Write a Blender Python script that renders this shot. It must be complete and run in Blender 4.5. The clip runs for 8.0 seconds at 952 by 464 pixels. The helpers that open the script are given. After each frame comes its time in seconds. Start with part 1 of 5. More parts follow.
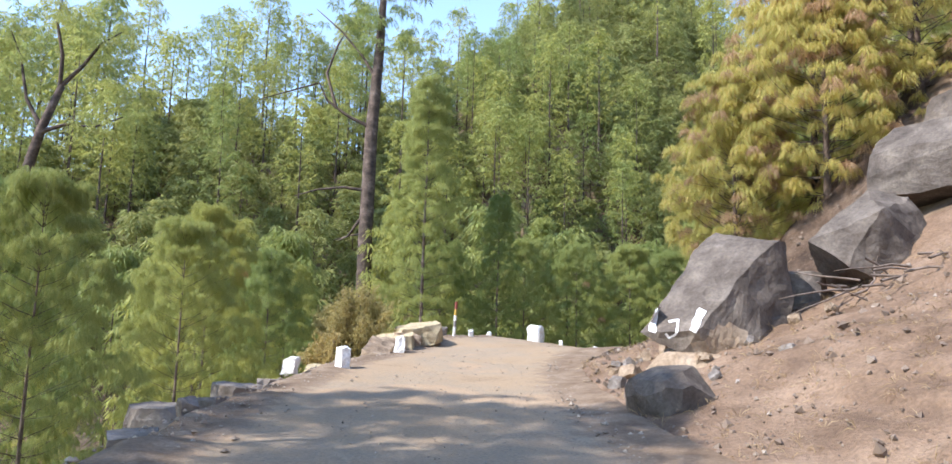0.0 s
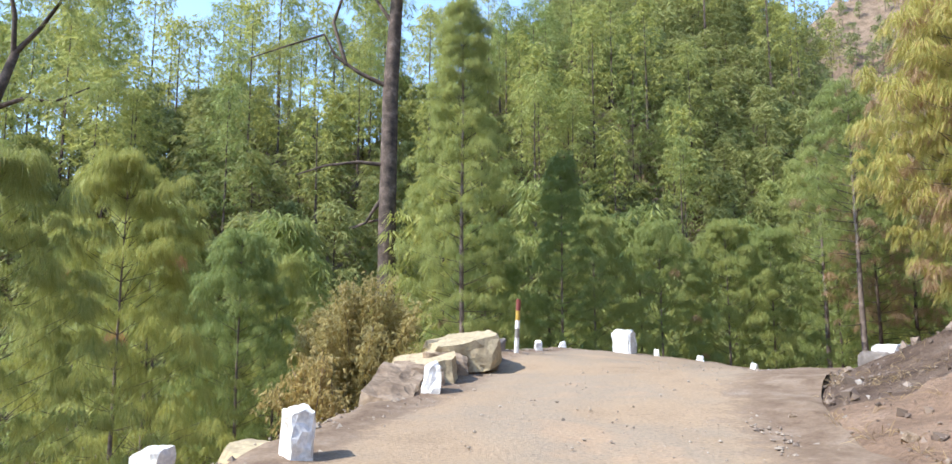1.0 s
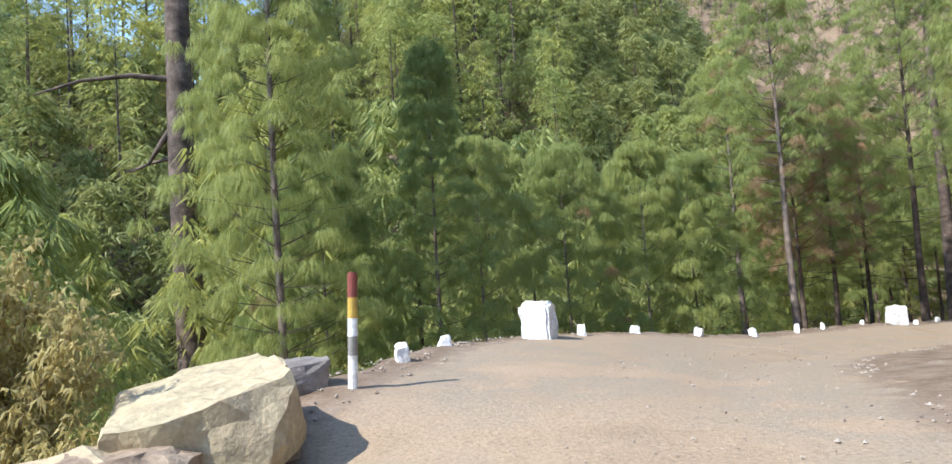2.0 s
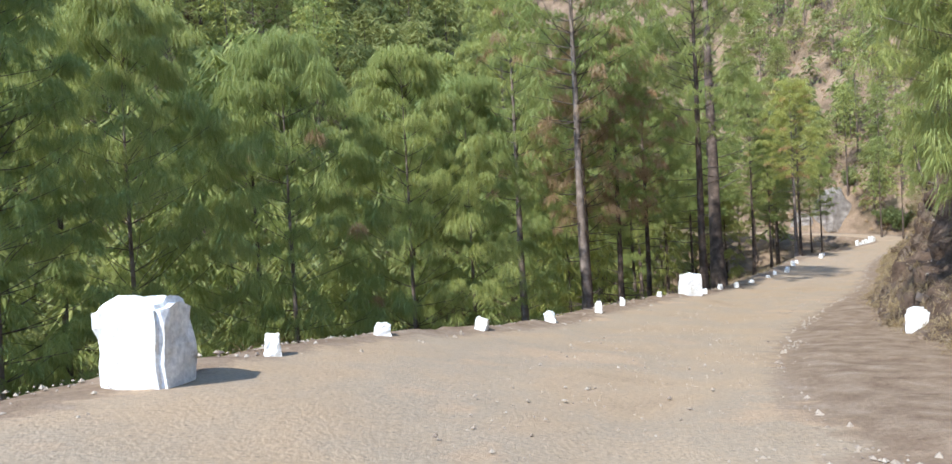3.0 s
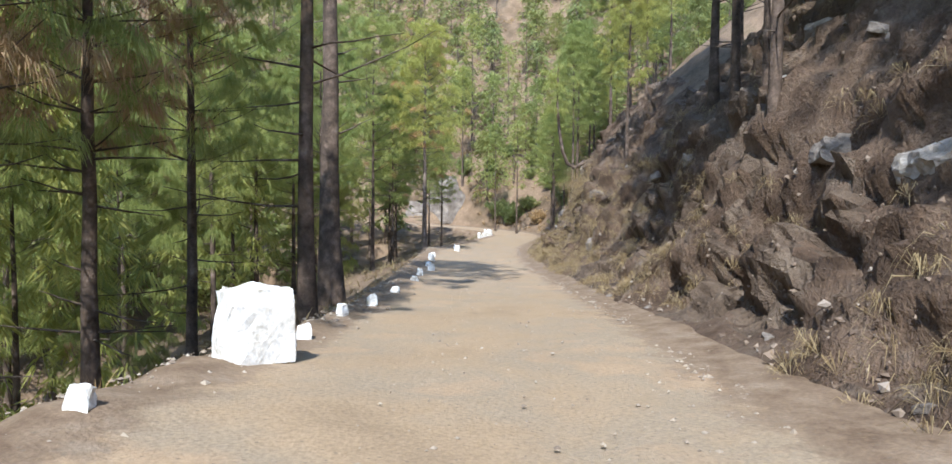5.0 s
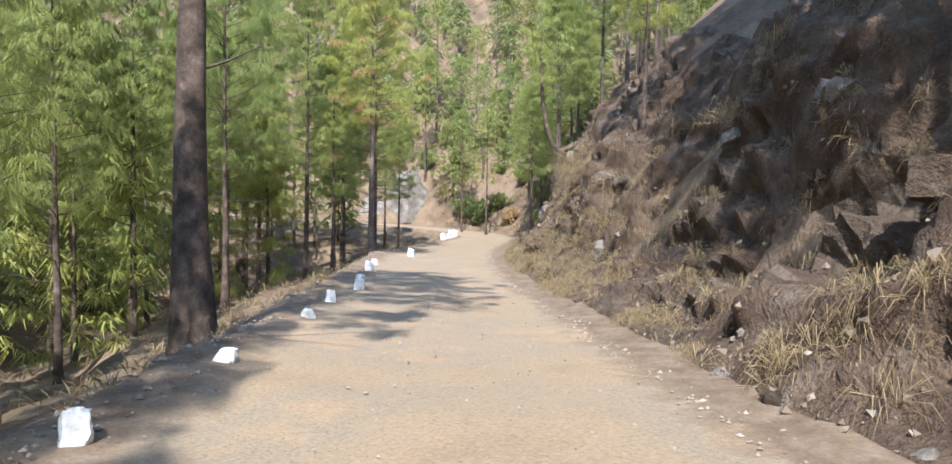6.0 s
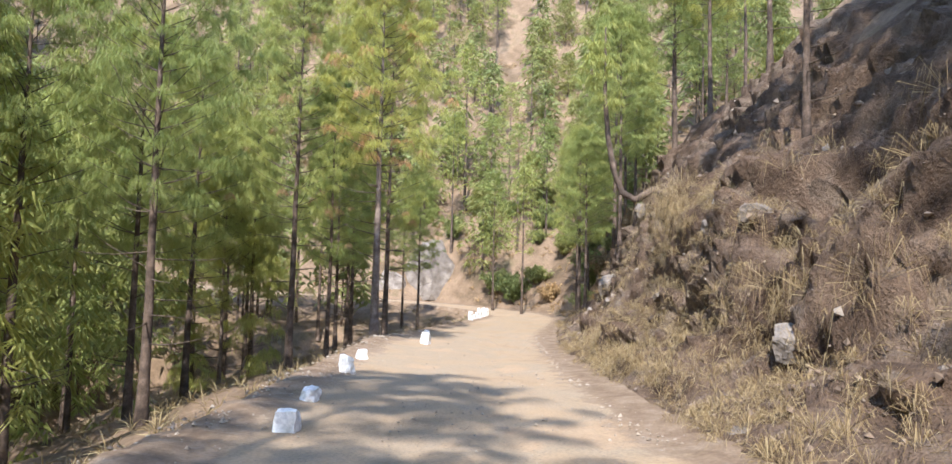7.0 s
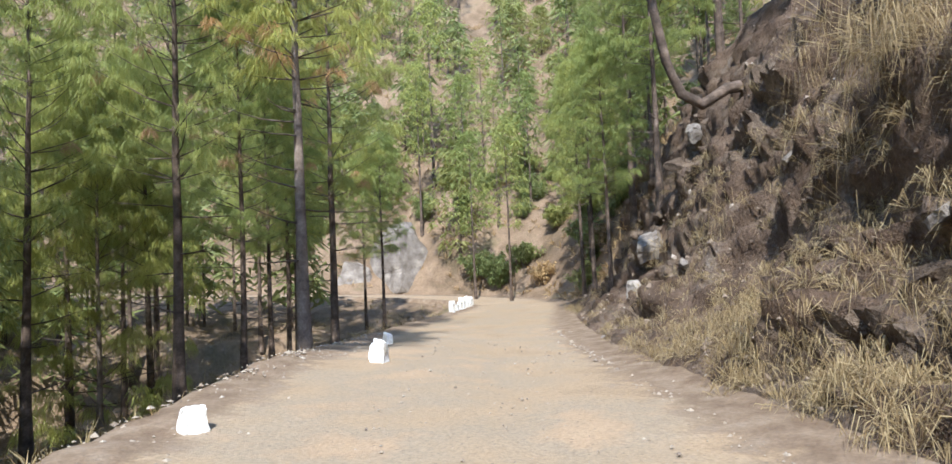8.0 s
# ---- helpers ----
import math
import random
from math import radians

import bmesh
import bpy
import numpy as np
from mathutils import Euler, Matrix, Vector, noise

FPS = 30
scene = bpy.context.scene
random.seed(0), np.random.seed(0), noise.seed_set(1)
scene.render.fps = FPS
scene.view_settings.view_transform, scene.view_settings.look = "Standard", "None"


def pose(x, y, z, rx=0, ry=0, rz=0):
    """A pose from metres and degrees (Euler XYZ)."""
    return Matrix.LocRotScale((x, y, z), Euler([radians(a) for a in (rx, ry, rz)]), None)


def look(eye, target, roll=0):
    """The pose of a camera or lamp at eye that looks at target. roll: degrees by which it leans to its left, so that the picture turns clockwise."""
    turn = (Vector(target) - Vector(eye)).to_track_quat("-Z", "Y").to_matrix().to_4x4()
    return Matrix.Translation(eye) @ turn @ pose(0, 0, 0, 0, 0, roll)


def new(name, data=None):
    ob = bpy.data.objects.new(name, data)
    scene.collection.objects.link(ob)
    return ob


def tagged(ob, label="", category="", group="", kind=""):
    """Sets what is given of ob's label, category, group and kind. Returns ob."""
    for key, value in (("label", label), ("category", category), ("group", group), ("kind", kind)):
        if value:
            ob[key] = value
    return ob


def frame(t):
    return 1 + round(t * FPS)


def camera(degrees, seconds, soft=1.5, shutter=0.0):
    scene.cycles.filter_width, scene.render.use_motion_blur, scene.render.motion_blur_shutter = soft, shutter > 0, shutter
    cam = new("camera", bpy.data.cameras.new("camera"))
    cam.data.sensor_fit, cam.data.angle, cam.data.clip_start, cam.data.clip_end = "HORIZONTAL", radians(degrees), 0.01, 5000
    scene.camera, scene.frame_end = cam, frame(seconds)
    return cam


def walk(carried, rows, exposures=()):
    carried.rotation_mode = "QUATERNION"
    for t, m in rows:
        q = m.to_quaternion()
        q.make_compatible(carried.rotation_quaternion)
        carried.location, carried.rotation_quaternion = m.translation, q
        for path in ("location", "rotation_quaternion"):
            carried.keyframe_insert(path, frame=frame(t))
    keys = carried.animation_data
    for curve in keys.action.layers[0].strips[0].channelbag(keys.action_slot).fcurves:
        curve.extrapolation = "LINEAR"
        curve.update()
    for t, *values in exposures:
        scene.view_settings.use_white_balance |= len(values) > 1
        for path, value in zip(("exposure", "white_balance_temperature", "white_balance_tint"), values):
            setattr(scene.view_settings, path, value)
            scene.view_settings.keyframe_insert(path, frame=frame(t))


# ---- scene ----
cam = camera(68.1, 8.0)
EXPOSURES = [(0.0, 1.82, 6300, 12), (1.5, 1.78, 6100, 9), (5.2, 1.8, 5950, 7), (6.3, 2.1, 6050, 10), (7.0, 2.12, 6300, 12), (8.0, 1.92, 6000, 7)]
PATH = [
    (0, (-14.291, -31.619, 1.536), (-14.369, -29.638, 1.801), 1.6),
    (0.3, (-14.557, -28.795, 1.601), (-14.624, -26.817, 1.89), 0.8),
    (0.5, (-14.808, -27.225, 1.642), (-14.958, -25.253, 1.937), 0.4),
    (0.6, (-14.869, -26.298, 1.638), (-15.04, -24.321, 1.889), 0.1),
    (0.9, (-15.342, -23.135, 1.781), (-15.491, -21.152, 1.998), 0.5),
    (1, (-15.606, -21.926, 1.782), (-15.775, -19.951, 2.047), -0.0),
    (1.5, (-15.575, -17.748, 1.863), (-15.606, -15.76, 2.08), -3.7),
    (1.7, (-15.673, -15.475, 2.064), (-15.609, -13.485, 2.251), -4.4),
    (2.8, (-13.206, -6.097, 2.523), (-12.55, -4.208, 2.48), -2.3),
    (3, (-12.447, -4.456, 2.21), (-11.633, -2.629, 2.177), -3.1),
    (3.5, (-10.069, -0.147, 1.81), (-8.961, 1.517, 1.747), -1.9),
    (4, (-7.001, 3.768, 1.402), (-5.605, 5.199, 1.36), -2.2),
    (4.5, (-3.278, 7.304, 1.049), (-1.749, 8.593, 0.998), -1.4),
    (5, (1.131, 10.639, 0.655), (2.77, 11.782, 0.57), 0.5),
    (5.2, (2.814, 11.785, 0.531), (4.472, 12.903, 0.492), 0.3),
    (6.3, (12.96, 18.407, -0.061), (14.664, 19.451, -0.14), 1.5),
    (6.5, (14.672, 19.652, -0.154), (16.366, 20.715, -0.118), 1.2),
    (7, (18.994, 22.736, -0.462), (20.636, 23.868, -0.316), 1.4),
    (7.5, (23.463, 25.912, -0.719), (25.112, 27.029, -0.536), 0.0),
    (8, (27.929, 29.241, -1.054), (29.617, 30.307, -0.932), -2.6),
]
walk(cam, [(t, look(eye, target, roll)) for t, eye, target, roll in PATH], EXPOSURES)

# ---- light ----
SUN_EL = radians(47)
SUN_AZ = math.atan2(-0.89, -0.454)
SUN_TO = Vector((math.sin(SUN_AZ) * math.cos(SUN_EL), math.cos(SUN_AZ) * math.cos(SUN_EL), math.sin(SUN_EL)))
world = bpy.data.worlds.new("sky")
scene.world = world
world.use_nodes = True
sky = world.node_tree.nodes.new("ShaderNodeTexSky")
sky.sky_type, sky.sun_disc = "NISHITA", False
sky.sun_elevation, sky.sun_rotation = SUN_EL, SUN_AZ
sky.altitude, sky.air_density, sky.dust_density = 1800, 1.1, 0.6
world.node_tree.links.new(sky.outputs[0], world.node_tree.nodes["Background"].inputs[0])
world.node_tree.nodes["Background"].inputs[1].default_value = 0.15
sun = new("sun", bpy.data.lights.new("sun", "SUN"))
sun.data.energy, sun.data.angle, sun.data.color = 2.3, radians(0.6), (1.0, 0.96, 0.9)
sun.matrix_world = look(SUN_TO * 100, (0, 0, 0))

# ---- materials ----
def nodes_of(name):
    m = bpy.data.materials.new(name)
    m.use_nodes = True
    t = m.node_tree
    return m, t, t.nodes["Principled BSDF"]


def noise_node(t, scale, detail=6.0, rough=0.6, coords="Object"):
    c = t.nodes.new("ShaderNodeTexCoord")
    n = t.nodes.new("ShaderNodeTexNoise")
    n.inputs["Scale"].default_value = scale
    n.inputs["Detail"].default_value = detail
    n.inputs["Roughness"].default_value = rough
    t.links.new(c.outputs[coords], n.inputs["Vector"])
    return n


def ramp(t, fac, stops):
    r = t.nodes.new("ShaderNodeValToRGB")
    while len(r.color_ramp.elements) < len(stops):
        r.color_ramp.elements.new(0.5)
    for e, (p, c) in zip(r.color_ramp.elements, stops):
        e.position, e.color = p, (*c, 1.0)
    t.links.new(fac, r.inputs[0])
    return r.outputs[0]


def mix(t, fac, a, b, kind="MIX"):
    n = t.nodes.new("ShaderNodeMix")
    n.data_type, n.blend_type = "RGBA", kind
    for sock, v in ((n.inputs[0], fac), (n.inputs[6], a), (n.inputs[7], b)):
        if isinstance(v, (int, float)):
            sock.default_value = v
        elif isinstance(v, tuple):
            sock.default_value = (*v, 1.0)
        else:
            t.links.new(v, sock)
    return n.outputs[2]


def bump(t, p, height, strength, distance):
    b = t.nodes.new("ShaderNodeBump")
    b.inputs["Strength"].default_value = strength
    b.inputs["Distance"].default_value = distance
    t.links.new(height, b.inputs["Height"])
    t.links.new(b.outputs[0], p.inputs["Normal"])


def earthy(name, stops, scale, fine, rough=0.95, relief=0.03, speck=None):
    """A rough mineral or soil surface: large patches, fine grain, relief; speck: (colour, share) of scattered bits."""
    m, t, p = nodes_of(name)
    big, small = noise_node(t, scale), noise_node(t, fine, 4.0, 0.7)
    col = ramp(t, big.outputs[0], stops)
    grain = ramp(t, small.outputs[0], [(0.25, (0.55, 0.55, 0.55)), (0.75, (1.35, 1.33, 1.3))])
    col = mix(t, 0.75, col, grain, "MULTIPLY")
    if speck:
        v = t.nodes.new("ShaderNodeTexVoronoi")
        v.inputs["Scale"].default_value = speck[2]
        c = t.nodes.new("ShaderNodeTexCoord")
        t.links.new(c.outputs["Object"], v.inputs["Vector"])
        f = ramp(t, v.outputs["Distance"], [(speck[1], (1, 1, 1)), (speck[1] + 0.08, (0, 0, 0))])
        col = mix(t, f, col, speck[0])
    t.links.new(col, p.inputs["Base Color"])
    p.inputs["Roughness"].default_value = rough
    p.inputs["Specular IOR Level"].default_value = 0.2
    both = mix(t, 0.5, big.outputs[0], small.outputs[0])
    bump(t, p, both, 0.8, relief)
    return m


def road_material():
    """Packed dirt in the wheel lanes that passes raggedly into gravelly soil on the verges."""
    m, t, p = nodes_of("dirt_road")
    big, mid, small = noise_node(t, 0.35), noise_node(t, 2.2), noise_node(t, 22, 4.0, 0.7)
    lane = ramp(t, big.outputs[0], [(0.25, (0.251, 0.182, 0.118)), (0.42, (0.345, 0.251, 0.162)), (0.55, (0.305, 0.239, 0.169)), (0.62, (0.364, 0.26, 0.169)), (0.8, (0.418, 0.316, 0.212))])
    side = ramp(t, mid.outputs[0], [(0.3, (0.138, 0.092, 0.0607)), (0.52, (0.225, 0.161, 0.11)), (0.75, (0.294, 0.23, 0.17))])
    at = t.nodes.new("ShaderNodeAttribute")
    at.attribute_name = "verge"
    add = t.nodes.new("ShaderNodeMath")
    add.operation = "MULTIPLY_ADD"
    add.inputs[1].default_value, add.inputs[2].default_value = 1.9, -0.95
    t.links.new(mid.outputs[0], add.inputs[0])
    sm = t.nodes.new("ShaderNodeMath")
    t.links.new(at.outputs["Fac"], sm.inputs[0])
    t.links.new(add.outputs[0], sm.inputs[1])
    f = ramp(t, sm.outputs[0], [(0.32, (0, 0, 0)), (0.68, (1, 1, 1))])
    col = mix(t, f, lane, side)
    col = mix(t, 0.75, col, ramp(t, small.outputs[0], [(0.25, (0.6, 0.6, 0.6)), (0.75, (1.3, 1.28, 1.25))]), "MULTIPLY")
    v = t.nodes.new("ShaderNodeTexVoronoi")
    v.inputs["Scale"].default_value = 8.0
    c = t.nodes.new("ShaderNodeTexCoord")
    t.links.new(c.outputs["Object"], v.inputs["Vector"])
    col = mix(t, ramp(t, v.outputs["Distance"], [(0.08, (0.7, 0.7, 0.7)), (0.16, (0, 0, 0))]), col, (0.17, 0.135, 0.10))
    t.links.new(col, p.inputs["Base Color"])
    p.inputs["Roughness"].default_value = 0.95
    p.inputs["Specular IOR Level"].default_value = 0.15
    bump(t, p, mix(t, 0.6, mid.outputs[0], small.outputs[0]), 0.8, 0.035)
    return m


ROAD = road_material()
LITTER = earthy("pine_litter", [(0.3, (0.0903, 0.0689, 0.0426)), (0.46, (0.176, 0.123, 0.0804)), (0.58, (0.249, 0.176, 0.119)), (0.72, (0.159, 0.126, 0.0738))], 0.3, 6, relief=0.25)
# darker than EARTH: the tree shade over the bank is put into this colour
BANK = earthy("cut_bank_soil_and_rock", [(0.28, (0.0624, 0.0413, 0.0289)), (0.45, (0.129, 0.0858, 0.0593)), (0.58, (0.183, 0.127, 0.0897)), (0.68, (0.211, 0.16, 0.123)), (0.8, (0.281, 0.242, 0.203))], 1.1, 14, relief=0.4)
ROCK = earthy("grey_brown_rock", [(0.3, (0.12, 0.10, 0.085)), (0.5, (0.22, 0.19, 0.165)), (0.7, (0.36, 0.32, 0.28))], 0.9, 11, rough=0.85, relief=0.06)
# lighter and warmer, with the slope's sunlight in the colour
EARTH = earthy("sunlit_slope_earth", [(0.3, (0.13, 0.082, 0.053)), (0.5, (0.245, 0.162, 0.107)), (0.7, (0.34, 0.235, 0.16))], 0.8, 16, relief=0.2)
# darkened along with BANK for the same tree shade
BANK_ROCK = earthy("broken_bank_rock", [(0.3, (0.0697, 0.0492, 0.0353)), (0.5, (0.139, 0.1, 0.0722)), (0.7, (0.23, 0.176, 0.131))], 1.6, 15, rough=0.9, relief=0.35)
PALE_ROCK = earthy("pale_weathered_rock", [(0.3, (0.22, 0.19, 0.16)), (0.5, (0.36, 0.32, 0.28)), (0.7, (0.5, 0.47, 0.43))], 1.1, 12, rough=0.85, relief=0.06)
SLAB = earthy("yellow_sandstone", [(0.3, (0.30, 0.235, 0.15)), (0.5, (0.45, 0.37, 0.23)), (0.72, (0.37, 0.285, 0.185))], 1.2, 13, rough=0.85, relief=0.05)
BROWN_ROCK = earthy("brown_weathered_rock", [(0.3, (0.18, 0.125, 0.083)), (0.5, (0.31, 0.23, 0.157)), (0.7, (0.42, 0.33, 0.24))], 1.6, 12, rough=0.88, relief=0.06)
WHITE = earthy("lime_washed_stone", [(0.3, (0.36, 0.32, 0.27)), (0.4, (0.68, 0.66, 0.62)), (0.5, (0.80, 0.79, 0.77)), (0.8, (0.85, 0.85, 0.84))], 3.0, 16, rough=0.9, relief=0.03)
PAINT = earthy("white_paint_on_rock", [(0.2, (0.6, 0.58, 0.55)), (0.45, (0.82, 0.81, 0.8)), (0.8, (0.86, 0.86, 0.85))], 3.0, 20, rough=0.8, relief=0.02)
BARK = earthy("pine_bark", [(0.3, (0.042, 0.032, 0.026)), (0.5, (0.105, 0.077, 0.06)), (0.62, (0.17, 0.125, 0.098)), (0.74, (0.26, 0.2, 0.16))], 2.2, 16, relief=0.08)
LIMB_BARK = earthy("dry_limb_bark", [(0.3, (0.05, 0.038, 0.03)), (0.5, (0.105, 0.08, 0.062)), (0.7, (0.19, 0.15, 0.12))], 3.0, 18, relief=0.04)
# lighter copy of the bark, with sun on the stems put into its colour
PALE_BARK = earthy("sunlit_grey_bark", [(0.3, (0.10, 0.075, 0.06)), (0.5, (0.2, 0.155, 0.125)), (0.7, (0.3, 0.24, 0.2))], 3.0, 18, relief=0.05)


def foliage(name, stops, through_share=0.45, rough=0.55):
    m, t, p = nodes_of(name)
    g, o = t.nodes.new("ShaderNodeNewGeometry"), t.nodes.new("ShaderNodeObjectInfo")
    col = ramp(t, g.outputs["Random Per Island"], stops)
    shift = ramp(t, o.outputs["Random"], [(0.0, (0.75, 0.82, 0.8)), (0.5, (1.0, 1.0, 1.0)), (1.0, (1.2, 1.1, 0.95))])
    col = mix(t, 1.0, col, shift, "MULTIPLY")
    t.links.new(col, p.inputs["Base Color"])
    p.inputs["Roughness"].default_value = rough
    p.inputs["Specular IOR Level"].default_value = 0.25
    tr = t.nodes.new("ShaderNodeBsdfTranslucent")
    t.links.new(col, tr.inputs["Color"])
    ms = t.nodes.new("ShaderNodeMixShader")
    ms.inputs[0].default_value = through_share
    t.links.new(p.outputs[0], ms.inputs[1])
    t.links.new(tr.outputs[0], ms.inputs[2])
    t.links.new(ms.outputs[0], t.nodes["Material Output"].inputs[0])
    return m


NEEDLES = foliage("green_pine_needles", [(0.0, (0.26, 0.30, 0.085)), (0.5, (0.345, 0.375, 0.12)), (1.0, (0.43, 0.44, 0.155))], 0.5)
NEEDLES_OLIVE = foliage("olive_pine_needles", [(0.0, (0.20, 0.235, 0.085)), (0.5, (0.265, 0.295, 0.11)), (1.0, (0.33, 0.345, 0.14))], 0.5)
NEEDLES_DRY = foliage("dry_brown_needles", [(0.0, (0.36, 0.225, 0.12)), (0.5, (0.46, 0.295, 0.165)), (1.0, (0.52, 0.36, 0.2))])
NEEDLES_YELLOW = foliage("yellowing_needles", [(0.0, (0.42, 0.40, 0.10)), (0.5, (0.52, 0.46, 0.13)), (1.0, (0.58, 0.43, 0.16))])
DRYGRASS = foliage("dry_straw_grass", [(0.0, (0.211, 0.141, 0.073)), (0.5, (0.352, 0.251, 0.134)), (1.0, (0.458, 0.352, 0.202))], 0.25, 0.8)
DRYLEAF = foliage("dry_shrub_leaves", [(0.0, (0.40, 0.31, 0.11)), (0.5, (0.56, 0.44, 0.18)), (1.0, (0.68, 0.54, 0.26))], 0.5, 0.8)


def painted(name, colour, dark):
    return earthy(name, [(0.25, dark), (0.45, colour), (0.8, colour)], 6.0, 40, rough=0.6, relief=0.004)


POST_RED = painted("worn_red_paint", (0.22, 0.065, 0.05), (0.13, 0.05, 0.04))
POST_YELLOW = painted("worn_yellow_paint", (0.5, 0.33, 0.07), (0.3, 0.21, 0.08))
POST_GREY = painted("bare_grey_post", (0.25, 0.23, 0.2), (0.14, 0.13, 0.12))


# ---- helpers for meshes ----
def mesh_of(name, verts, faces, mats, smooth=False, index=None):
    me = bpy.data.meshes.new(name)
    if isinstance(faces, np.ndarray):
        k, m = faces.shape
        me.vertices.add(len(verts))
        me.vertices.foreach_set("co", np.asarray(verts, np.float32).ravel())
        me.loops.add(k * m)
        me.loops.foreach_set("vertex_index", faces.astype(np.int32).ravel())
        me.polygons.add(k)
        me.polygons.foreach_set("loop_start", np.arange(0, k * m, m, dtype=np.int32))
        me.update(calc_edges=True)
    else:
        me.from_pydata([tuple(v) for v in verts], [], [tuple(f) for f in faces])
    for m in mats:
        me.materials.append(m)
    if index is not None:
        me.polygons.foreach_set("material_index", np.asarray(index, dtype=np.int32))
    me.polygons.foreach_set("use_smooth", np.full(len(me.polygons), smooth))
    me.update()
    return me


def part(name, me, parent, label=""):
    ob = new(name, me)
    ob.parent = parent
    return tagged(ob, label) if label else ob


HASH = np.random.default_rng(11).random(4096)


def vnoise(p):
    """Value noise in 0..1 at rows of points."""
    p = np.asarray(p, float)
    i = np.floor(p).astype(np.int64)
    f = p - i
    f = f * f * (3 - 2 * f)
    out = 0.0
    for dx in (0, 1):
        for dy in (0, 1):
            for dz in (0, 1):
                h = HASH[((i[:, 0] + dx) * 73856093 ^ (i[:, 1] + dy) * 19349663 ^ (i[:, 2] + dz) * 83492791) & 4095]
                out = out + h * (f[:, 0] if dx else 1 - f[:, 0]) * (f[:, 1] if dy else 1 - f[:, 1]) * (f[:, 2] if dz else 1 - f[:, 2])
    return out


def fbm(p, scale, octaves=4, gain=0.5):
    p, amp, total, s = np.asarray(p, float) * scale, 1.0, 0.0, 0.0
    for k in range(octaves):
        total, s = total + amp * (vnoise(p + 17.3 * k) - 0.5), s + amp
        p, amp = p * 2.03, amp * gain
    return total / s * 2


def grid_faces(nu, nv):
    a = np.arange((nu - 1) * nv).reshape(nu - 1, nv)[:, :-1].ravel()
    return np.stack([a, a + nv, a + nv + 1, a + 1], 1)


def tube(points, radii, sides, rng=None, rough=0.0):
    """Vertices and faces of a tapered tube along points."""
    points = np.asarray(points, float)
    verts, faces = [], []
    for k, (p, r) in enumerate(zip(points, radii)):
        d = points[min(k + 1, len(points) - 1)] - points[max(k - 1, 0)]
        d = d / (np.linalg.norm(d) + 1e-9)
        u = np.cross(d, (0.0, 0.0, 1.0) if abs(d[2]) < 0.9 else (1.0, 0.0, 0.0))
        u = u / np.linalg.norm(u)
        w = np.cross(d, u)
        for a in range(sides):
            c = 2 * math.pi * a / sides
            rr = r * (1 + (rng.uniform(-rough, rough) if rng is not None and rough else 0.0))
            verts.append(p + rr * (math.cos(c) * u + math.sin(c) * w))
    for k in range(len(points) - 1):
        for a in range(sides):
            b = (a + 1) % sides
            faces.append((k * sides + a, k * sides + b, (k + 1) * sides + b, (k + 1) * sides + a))
    faces.append(tuple(range((len(points) - 1) * sides, len(points) * sides)))
    return verts, faces


# ---- the plan: the road's centre line, its heights and its verges ----
CENTRE = np.array([
    (-13.2, -95, 0.0), (-13.6, -60, 0.0), (-14.0, -42, 0.0), (-14.3, -31.6, 0.03), (-15.0, -26, 0.14), (-15.5, -21.9, 0.25), (-15.7, -17.7, 0.36),
    (-15.6, -14, 0.52), (-15.0, -10.3, 0.72), (-13.4, -6.1, 0.90), (-10.3, -0.15, 0.42), (-7.1, 3.8, -0.03), (-3.3, 7.3, -0.47), (1.1, 10.7, -0.88),
    (6.9, 14.5, -1.27), (12.96, 18.4, -1.66), (19.0, 22.7, -2.05), (23.5, 25.9, -2.26), (27.9, 29.2, -2.45), (37, 35.4, -2.66), (46, 40.8, -2.8), (56, 45.8, -2.95),
    (64, 49.6, -3.05), (70, 53.0, -3.1), (74, 57.5, -3.0), (75.2, 63, -2.75), (73.8, 69, -2.45), (70.5, 76, -2.1), (67, 85, -1.8), (64, 96, -1.2), (62, 110, -0.2), (60, 130, 2.0)])


def smooth_line(pts, step):
    out = []
    for k in range(len(pts) - 1):
        p0, p1, p2, p3 = pts[max(k - 1, 0)], pts[k], pts[k + 1], pts[min(k + 2, len(pts) - 1)]
        n = max(2, int(np.linalg.norm(p2 - p1) / step))
        for t in np.arange(n) / n:
            out.append(0.5 * (2 * p1 + (p2 - p0) * t + (2 * p0 - 5 * p1 + 4 * p2 - p3) * t * t + (3 * p1 - p0 - 3 * p2 + p3) * t ** 3))
    return np.array(out)


LINE = smooth_line(CENTRE, 0.5)
AHEAD = np.gradient(LINE[:, :2], axis=0)
AHEAD /= np.linalg.norm(AHEAD, axis=1)[:, None]
LEFT = np.stack([-AHEAD[:, 1], AHEAD[:, 0]], 1)
ALONG = np.r_[0, np.cumsum(np.linalg.norm(np.diff(LINE[:, :2], axis=0), axis=1))]


def along_of(x, y):
    return ALONG[np.argmin((LINE[:, 0] - x) ** 2 + (LINE[:, 1] - y) ** 2)]


